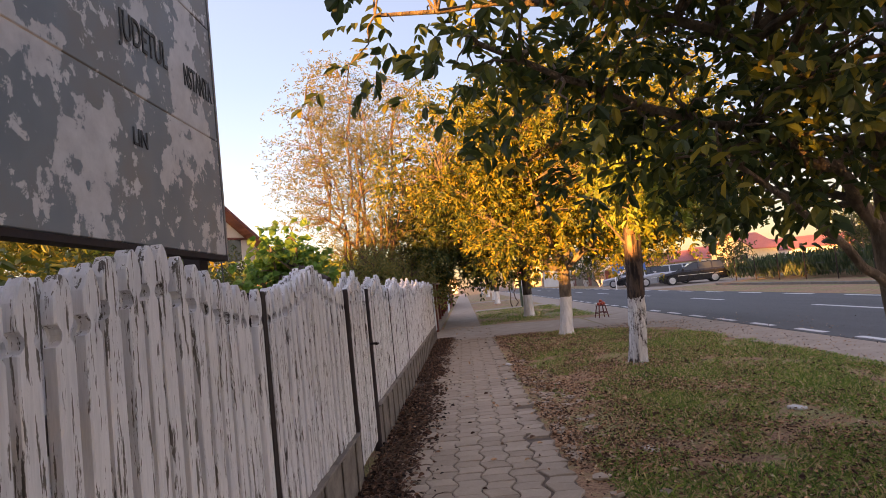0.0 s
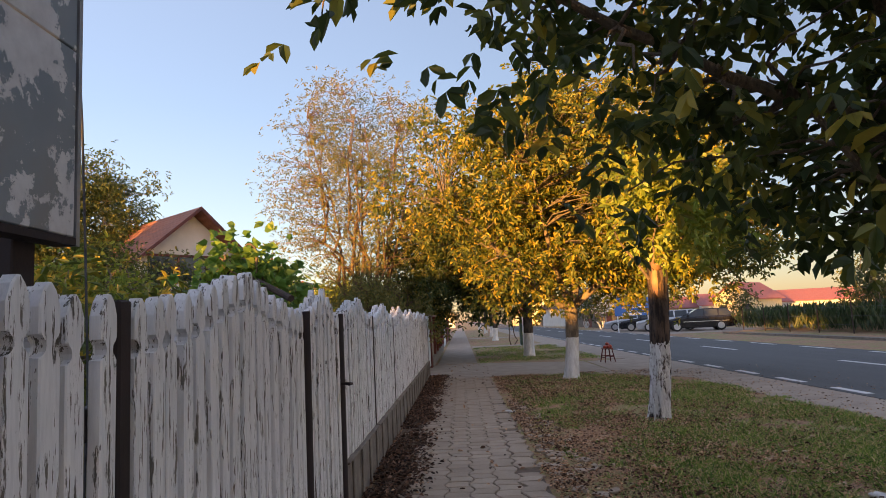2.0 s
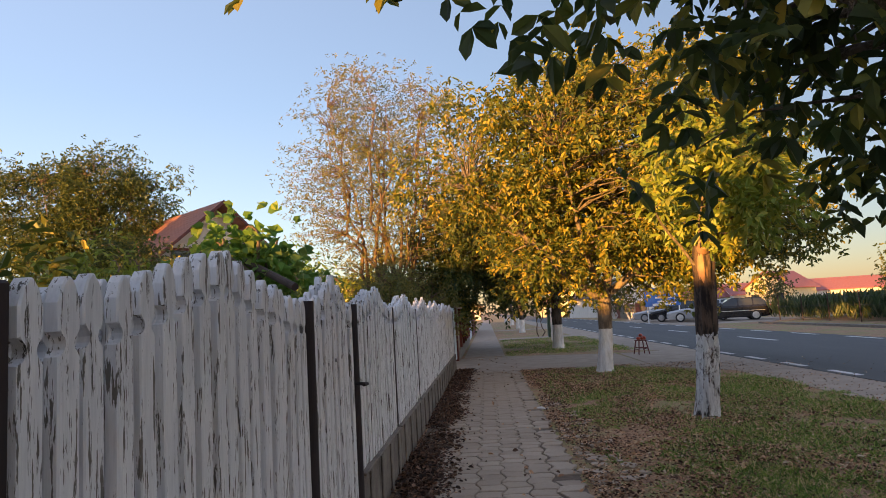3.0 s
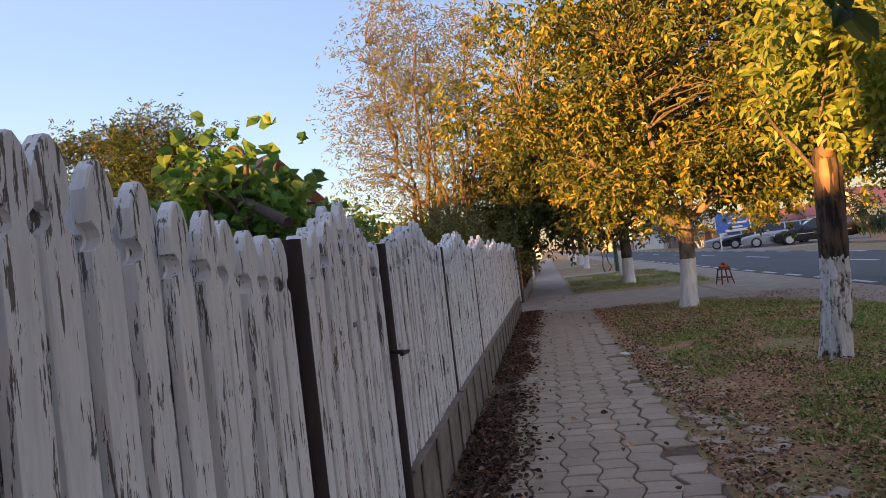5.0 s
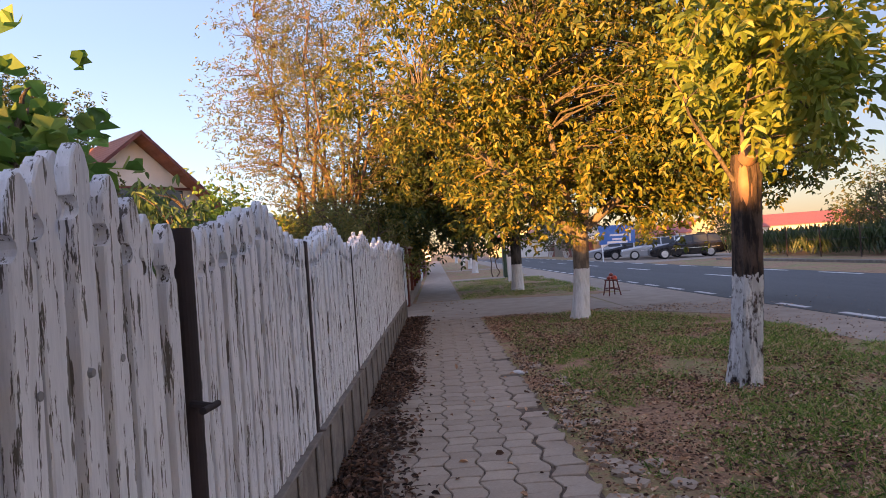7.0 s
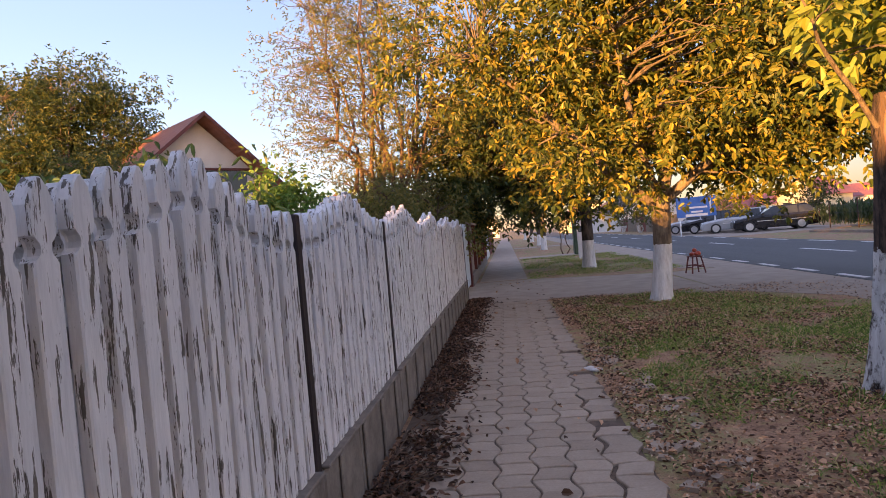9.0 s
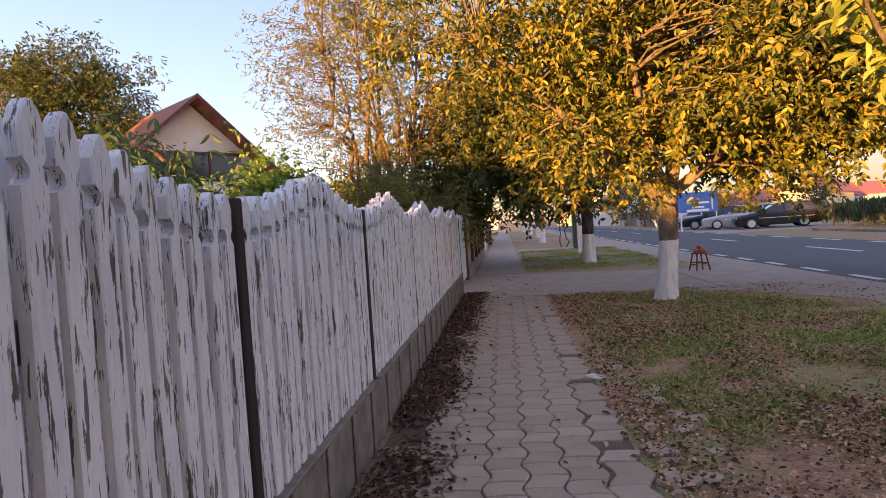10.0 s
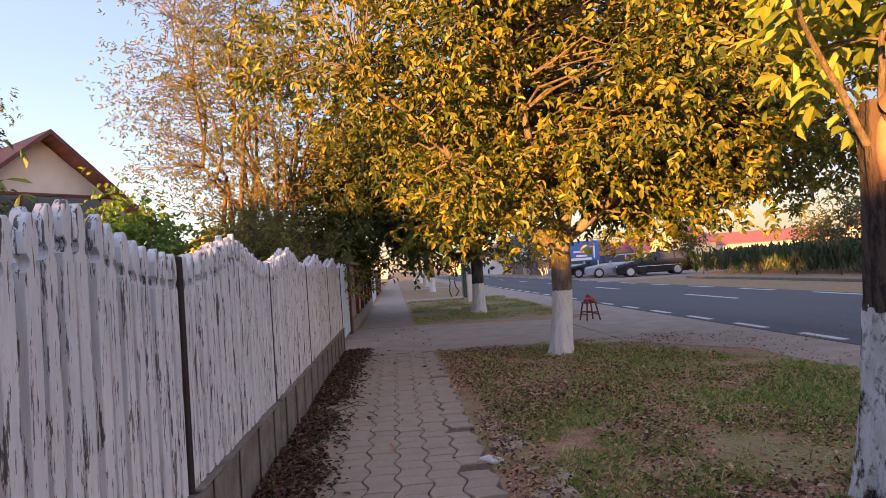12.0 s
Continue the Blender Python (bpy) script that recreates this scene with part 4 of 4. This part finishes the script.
# corn beyond the kerb
def corn():
    n = 15000
    x, y = np.random.uniform(17.6, 27, n), np.random.uniform(10, 46, n)
    z = np.random.uniform(0.05, 0.9, n)
    a = np.random.uniform(0, 6.283, n)
    way = np.stack([np.cos(a) * 0.4, np.sin(a) * 0.4, np.full(n, 1.0)], 1)
    me = leaf_mesh("corn_field", np.stack([x, y, z], 1), way, unit(n), np.random.uniform(0.4, 0.8, n), 0.09, CORN_LEAF)
    tagged(new("corn_field", me), "field of ripening green corn behind wire fencing", "corn", "", "stuff")


corn()
wires = thing("wire_fence", (17.3, 10, 0), 0, "thin wire fence on rusty posts before the corn", "fence")
post = mesh_from("post", rod(bmesh.new(), (0, 0, 0), (0, 0, 1.5), 0.03, sides=8), BROWN_POLE)
for i in range(13):
    hung("post", post, wires, (0, i * 2.8, 0))
for z in (0.4, 0.8, 1.2):
    part("wire", rod(bmesh.new(), (0, 0, z), (0, 33.6, z), 0.006, sides=5), CABLE, wires)
for x, y, t, w, l, e, r, wa, ro in ((48, 128, 80, 11, 24, 2.0, 3.9, YELLOW_WALL, ROOF_RED), (78, 122, 82, 12, 34, 2.2, 4.2, PLASTER, ROOF_RED), (41.5, 102, -48, 6.5, 9, 2.9, 5.2, YELLOW_WALL, ROOF_RED), (128, 118, 82, 12, 40, 2.4, 5.6, PLASTER, ROOF_RED), (19, 92, 10, 9, 12, 2.8, 5.2, PLASTER, ROOF_DARK), (16, 125, 5, 9, 12, 2.8, 5.4, YELLOW_WALL, ROOF_RED)):
    hs = house("village_house", "low village house with a red roof across the road", (x, y, 0), t, w, l, e, r, wa, ro)
    for k in (-2.4, 1.2):
        part("window", boxed(k, k + 1.2, -0.04, -0.004, 0.9, 1.9), GLASS, hs)
far_wall = thing("street_fence", (14.6, 64, 0), 0, "grey and brown fence along the far pavement", "fence")
for i in range(24):
    part("board", boxed(0, 0.08, i * 2.5, i * 2.5 + 2.44, 0, 1.5 + 0.1 * (i % 2)), (CONCRETE, RED_WOOD, TAN_WOOD, CONCRETE)[i % 4], far_wall)
for x, y, h in ((13.4, 66, 2.4), (13.5, 74, 2.6), (13.6, 84, 2.8), (30, 52, 2.4), (24, 60, 2.0), (20, 70, 2.4), (46, 62, 2.6), (36, 60, 1.6)):
    bush("roadside_tree", "small tree on the far side of the road", (x, y, h + 0.2), (1.8, 1.8, h * 0.75), 60, 6, SHRUB_LEAF, 0.24, 0.45, spread=0.35, pairs=1, group="far roadside trees")
bush("roadside_tree", "tree with light foliage across the road", (19.5, 33, 2.6), (2.2, 2.2, 1.6), 110, 6, SHRUB_LEAF, 0.16, 0.4, spread=0.28, pairs=2, cut=0.1, group="far roadside trees")
far_end = house("village_house", "white house closing the view down the street", (-6, 150, 0), 0, 9, 12, 3, 5.5, PLASTER, ROOF_RED)
far_end_2 = house("village_house", "yellow house far down the street", (-14, 60, 0), 0, 9, 12, 3, 5.5, YELLOW_WALL, ROOF_DARK)

# stool with vegetables, bin and white post
stool = thing("stool", (4.07, 22.25, 0.008), 12, "dark red wooden stool by the road carrying vegetables", "stool")
part("seat", boxed(-0.13, 0.13, -0.13, 0.13, 0.37, 0.395, bevel=0.006), RED_WOOD, stool)
for sx in (-1, 1):
    for sy in (-1, 1):
        part("leg", rod(bmesh.new(), (sx * 0.16, sy * 0.16, 0), (sx * 0.10, sy * 0.10, 0.372), 0.016, 0.018, 8), RED_WOOD, stool)
    part("stretcher", rod(bmesh.new(), (sx * 0.14, -0.14, 0.14), (sx * 0.14, 0.14, 0.14), 0.013, sides=8), RED_WOOD, stool)
    part("stretcher", rod(bmesh.new(), (-0.13, sx * 0.13, 0.18), (0.13, sx * 0.13, 0.18), 0.013, sides=8), RED_WOOD, stool)
for i, (x, y, z) in enumerate(((-0.08, -0.06, 0), (0.02, -0.08, 0), (0.1, 0.0, 0), (-0.03, 0.05, 0), (0.0, -0.02, 0.085), (0.07, -0.07, 0.02))):
    bm = bmesh.new()
    bmesh.ops.create_icosphere(bm, subdivisions=2, radius=0.055, matrix=Matrix.Diagonal((1, 1, 0.85, 1)))
    rod(bm, (0, 0, 0.04), (0, 0.005, 0.056), 0.006, 0.004, 5)
    veg = new("tomato", mesh_from("tomato", bm, FRUIT, True))
    veg.location = (4.07 + x, 22.25 + y, 0.45 + z)
    tagged(veg, "red tomato lying on the stool", "tomato", "tomatoes on the stool")
bin_ = thing("waste_bin", (3.1, 36.2, 0), 0, "dark green waste bin by the road", "bin")
part("body", boxed(-0.3, 0.3, -0.3, 0.3, 0.05, 1.5, bevel=0.04), GREEN_BIN, bin_)
part("lid", boxed(-0.33, 0.33, -0.33, 0.33, 1.504, 1.62, bevel=0.03), GREEN_BIN, bin_)
marker = thing("marker_post", (2.75, 33.0, 0), 0, "white concrete marker post in the grass", "post")
part("shaft", boxed(-0.11, 0.11, -0.08, 0.08, 0, 1.65, bevel=0.02), SIGN_WHITE, marker)
part("plate", boxed(-0.07, 0.07, -0.095, -0.084, 1.05, 1.3), LETTER, marker)

# ---- unseen sun blockers added behind the walker ----
# leafy caster placed to darken the nearest walnut's crown
bush("garden_tree", "unseen leafy tree added behind to shade the first walnut", (-3.3, -3.2, 3.7), (1.9, 1.7, 2.3), 240, 9, DARK_LEAF, 0.14, 0.42, spread=0.24)
# unseen houses, their heights set by where the sunlight should begin
rear = house("sun_blocking_house", "unseen long low white house, added to cut off the low sun", (-12.0, -22, 0), 0, 31, 9, 2.75, 2.95, PLASTER, ROOF_DARK, 0.3)
house("sun_blocking_house", "unseen taller white house, added to shade the far cars and trees", (-19.5, -6, 0), 0, 10, 5, 3.3, 4.6, PLASTER, ROOF_DARK, 0.3)
# added wall, out of view: closes the street and stops low sunlight
tagged(new("wall_rear", mesh_from("wall_rear", boxed(3.6, 40, -21, -20.7, -0.1, 3.0), PLASTER)), "unseen plain plastered wall, added to close the street behind and block sun", "wall", "", "structure")

# ---- litter and grass ----
def fallen(name, n, region, size, label, material=DRY_LEAF):
    xs, ys = region(n)
    keep = np.array([noise.noise(Vector((x * 1.3, y * 0.9, 3))) > random.uniform(-0.5, 0.5) for x, y in zip(xs, ys)])
    xs, ys = xs[keep], ys[keep]
    k = len(xs)
    way = np.random.normal(0, 1, (k, 3)) * [1, 1, 0.25]
    face = np.random.normal(0, 0.45, (k, 3)) + [0, 0, 1]
    ln = size * np.random.uniform(0.5, 1.2, k)
    me = leaf_mesh(name, np.stack([xs, ys, np.random.uniform(0.022, 0.045, k)], 1), way, face, ln, ln * 0.5, material, 0.3)
    tagged(new(name, me), label, "leaves", "", "stuff")


fallen("leaf_litter", 42000, lambda n: (np.clip(-1.03 + np.abs(np.random.normal(0, 0.18, n)), -1.04, -0.2), np.random.uniform(3.5, 20, n)), 0.048, "dark brown leaves drifted against the fence foot", DAMP_LEAF)
fallen("scattered_leaves", 80000, lambda n: (0.5 + np.abs(np.random.normal(0, 1.9, n)), np.random.uniform(4, 19, n)), 0.031, "dry leaves scattered over the grass verge")
fallen("larger_leaves", 5000, lambda n: (0.6 + np.abs(np.random.normal(0, 1.6, n)), np.random.uniform(4, 18.8, n)), 0.052, "larger curled brown leaves on the verge")
fallen("pavement_leaves", 350, lambda n: (np.random.uniform(-0.9, 0.55, n), np.random.uniform(4, 24, n)), 0.06, "few dry leaves lying on the pavers")
twigs = Tubes()
for i in range(70):
    x, y = -0.95 + random.uniform(-0.06, 0.12), random.uniform(6.6, 8.0) if i % 2 else random.uniform(4, 14)
    twigs.add(bent((x, y, 0.02), (x + random.uniform(-0.05, 0.2), y + random.uniform(-0.2, 0.2), random.uniform(0.06, 0.2)), 0.03, 5, 0.12), np.linspace(0.004, 0.0015, 5), 4)
for i in range(160):
    x, y, a = -1.0 + abs(random.gauss(0, 0.16)), random.uniform(4, 19), random.uniform(0, 6.28)
    l = random.uniform(0.08, 0.35)
    twigs.add(bent((x, y, 0.03), (min(x + l * math.cos(a), 0) if x + l * math.cos(a) > -1.0 else -0.98, y + l * math.sin(a), 0.05), 0.02, 4, 0.1), np.linspace(0.005, 0.002, 4), 4)
tagged(new("fallen_twigs", twigs.mesh("fallen_twigs", TWIG)), "thin dry twigs among the leaves", "twigs", "", "stuff")


def grass(n, x0, x1, y0, y1, size, name, lie=0.9):
    """Blades that lean and lie over one another, in patches with bare earth between."""
    x, y = np.random.uniform(x0, x1, n), np.random.uniform(y0, y1, n)
    keep = np.array([noise.noise(Vector((a * 0.8, b * 0.6, 8))) + 0.8 * noise.noise(Vector((a * 3, b * 3, 2))) + 0.1 * min(a - 1.2, 2) > random.uniform(-0.25, 0.35) and not (x1 > 3 and b < 20 and a > 4.75 - max(0, b - 15) * 0.45) for a, b in zip(x, y)])
    x, y = x[keep], y[keep]
    k = len(x)
    way = np.random.normal(0, lie, (k, 3))
    way[:, 2] = np.random.uniform(0.25, 1, k)
    face = unit(k) * 0.5 + [0, 0, 1]
    ln = size * np.random.uniform(0.4, 1.3, k)
    me = leaf_mesh(name, np.stack([x, y, np.zeros(k)], 1), way, face, ln, ln * 0.055 + 0.002, GRASS, 0.1)
    tagged(new(name, me), "short uneven green grass with dry patches", "grass", "", "stuff")


grass(300000, 0.7, 4.75, 3.5, 18.9, 0.046, "verge_grass")
grass(42000, 0.8, 4.6, 4, 18.5, 0.08, "grass_tufts", 0.6)
grass(20000, 0.4, 4.4, 24.3, 36, 0.09, "farther_grass")
for i in range(60):
    x, y, s = random.choice(((0.62, 7.4), (0.72, 9.2), (0.75, 10.6), (0.66, 12.9), (0.8, 8.2)))[0] + random.uniform(-0.08, 0.25), random.uniform(6, 14.5), random.uniform(0.03, 0.08)
    bm = bmesh.new()
    bmesh.ops.create_icosphere(bm, subdivisions=1, radius=s)
    for v in bm.verts:
        v.co = Vector((v.co.x * random.uniform(0.8, 1.5), v.co.y * random.uniform(0.7, 1.2), v.co.z * 0.3)) 
    ob = new("broken_paver", mesh_from("broken_paver", bm, PAVER))
    ob.matrix_basis = pose(x, y, s * 0.18, 0, 0, random.uniform(0, 360))
    tagged(ob, "broken grey paver fragment beside the pavement", "rubble", "broken paver fragments")
for i in range(70):
    y = random.choice((5.6, 7.2, 8.3, 9.4, 10.6, 11.6, 13.4)) + random.gauss(0, 0.35)
    x, r, k = 0.56 + abs(random.gauss(0, 0.09)), random.uniform(0.035, 0.095), random.randint(4, 6)
    turn = random.uniform(0, 6.28)
    ring = [(r * random.uniform(0.65, 1.1) * math.cos(turn + 6.283 * q / k), r * random.uniform(0.65, 1.1) * math.sin(turn + 6.283 * q / k)) for q in range(k)]
    ob = new("broken_paver", mesh_from("broken_paver", slab(bmesh.new(), ring, 0, 0.024), PAVER))
    ob.matrix_basis = pose(x, y, 0.002, random.uniform(-4, 4), random.uniform(-4, 4), 0)
    tagged(ob, "flat broken piece of a grey paver at the pavement edge", "rubble", "broken paver pieces")
for x, y in ((2.75, 7.9), (0.49, 12.98), (1.15, 7.0)):
    bm = boxed(-0.05, 0.05, -0.075, 0.075, 0, 0.028, bevel=0.008)
    ob = new("stone_chip", mesh_from("stone_chip", bm, LITTER))
    ob.matrix_basis = pose(x, y, 0.004, 1, 1, random.uniform(0, 90))
    tagged(ob, "pale flat stone lying by the pavement edge", "stone")

# ---- pavers ----
PW, PL = 0.206, 0.168


def paver_outline(odd, half=0):
    """Wavy sides and bowed ends, so that the pieces lock together."""
    s = 1 if odd else -1
    g = 0.005
    left, right = [], []
    for i in range(7):
        u = i / 6
        bow = s * 0.022 * math.cos(math.pi * (u + half * 0.5))
        left.append((g + bow, u * (PL - 2 * g) + g))
        right.append((PW - g + bow, u * (PL - 2 * g) + g))
    top = [(PW * k / 4 + left[-1][0] * (1 - k / 4) + (right[-1][0] - PW) * k / 4, PL - g + 0.010 * math.sin(math.pi * k / 4)) for k in (3, 2, 1)]
    low = [(PW * k / 4 + left[0][0] * (1 - k / 4) + (right[0][0] - PW) * k / 4, g + 0.010 * math.sin(math.pi * k / 4)) for k in (1, 2, 3)]
    return [left[0]] + low + right + top + left[:0:-1]


def paver_arrays(odd, half=0):
    o = np.array(paver_outline(odd, half))
    c = o.mean(0)
    inner = c + (o - c) * 0.95
    n = len(o)
    v = np.concatenate([np.c_[o, np.full(n, 0.0)], np.c_[o, np.full(n, 0.017)], np.c_[inner, np.full(n, 0.022)]])
    return v, n


def paver_mesh(odd, half):
    v, n = paver_arrays(odd, half)
    faces = [tuple(range(2 * n, 3 * n))]
    for k in (0, n):
        faces += [(k + i, k + (i + 1) % n, k + n + (i + 1) % n, k + n + i) for i in range(n)]
    me = bpy.data.meshes.new("paver")
    me.from_pydata([tuple(p) for p in v], [], faces)
    me.materials.append(PAVER)
    return me


pavement = thing("pavement", (0, 0, 0), 0, "grey interlocking wavy concrete pavers with dark joints", "pavement", "", "structure")
SHAPES = {(odd, half): paver_mesh(odd, half) for odd in (0, 1) for half in (0, 1)}
rest_v, rest_f, at = [], [], 0
for r in range(-36, 113):
    y = r * PL
    for c in range(7):
        odd = r % 2
        y = r * PL + (c % 2) * PL / 2
        x = -0.98 + c * PW
        edge = c in (0, 6)
        if c == 0 and random.random() < 0.7 or c == 6 and random.random() < 0.12:
            continue
        if edge:
            x += random.uniform(-0.01, 0.025) * (1 if c else -0.4)
        if 5.0 <= y < 12.4 and (c > 0 or y < 9):
            hung("paver", SHAPES[odd, c % 2], pavement, (x, y, random.uniform(-0.004, 0.003)), (random.uniform(-1, 1), random.uniform(-1, 1) * (2 if edge else 1), random.uniform(-0.8, 0.8) * (7 if edge else 1)))
        else:
            v, n = paver_arrays(odd, c % 2)
            v = v + [x, y, random.uniform(-0.004, 0.003)]
            rest_v += [tuple(p) for p in v]
            rest_f.append(tuple(at + i for i in range(2 * n, 3 * n)))
            for k in (0, n):
                rest_f += [(at + k + i, at + k + (i + 1) % n, at + k + n + (i + 1) % n, at + k + n + i) for i in range(n)]
            at += 3 * n
me = bpy.data.meshes.new("paver_field")
me.from_pydata(rest_v, [], rest_f)
me.materials.append(PAVER)
tagged(hung("paver_field", me, pavement), kind="stuff")
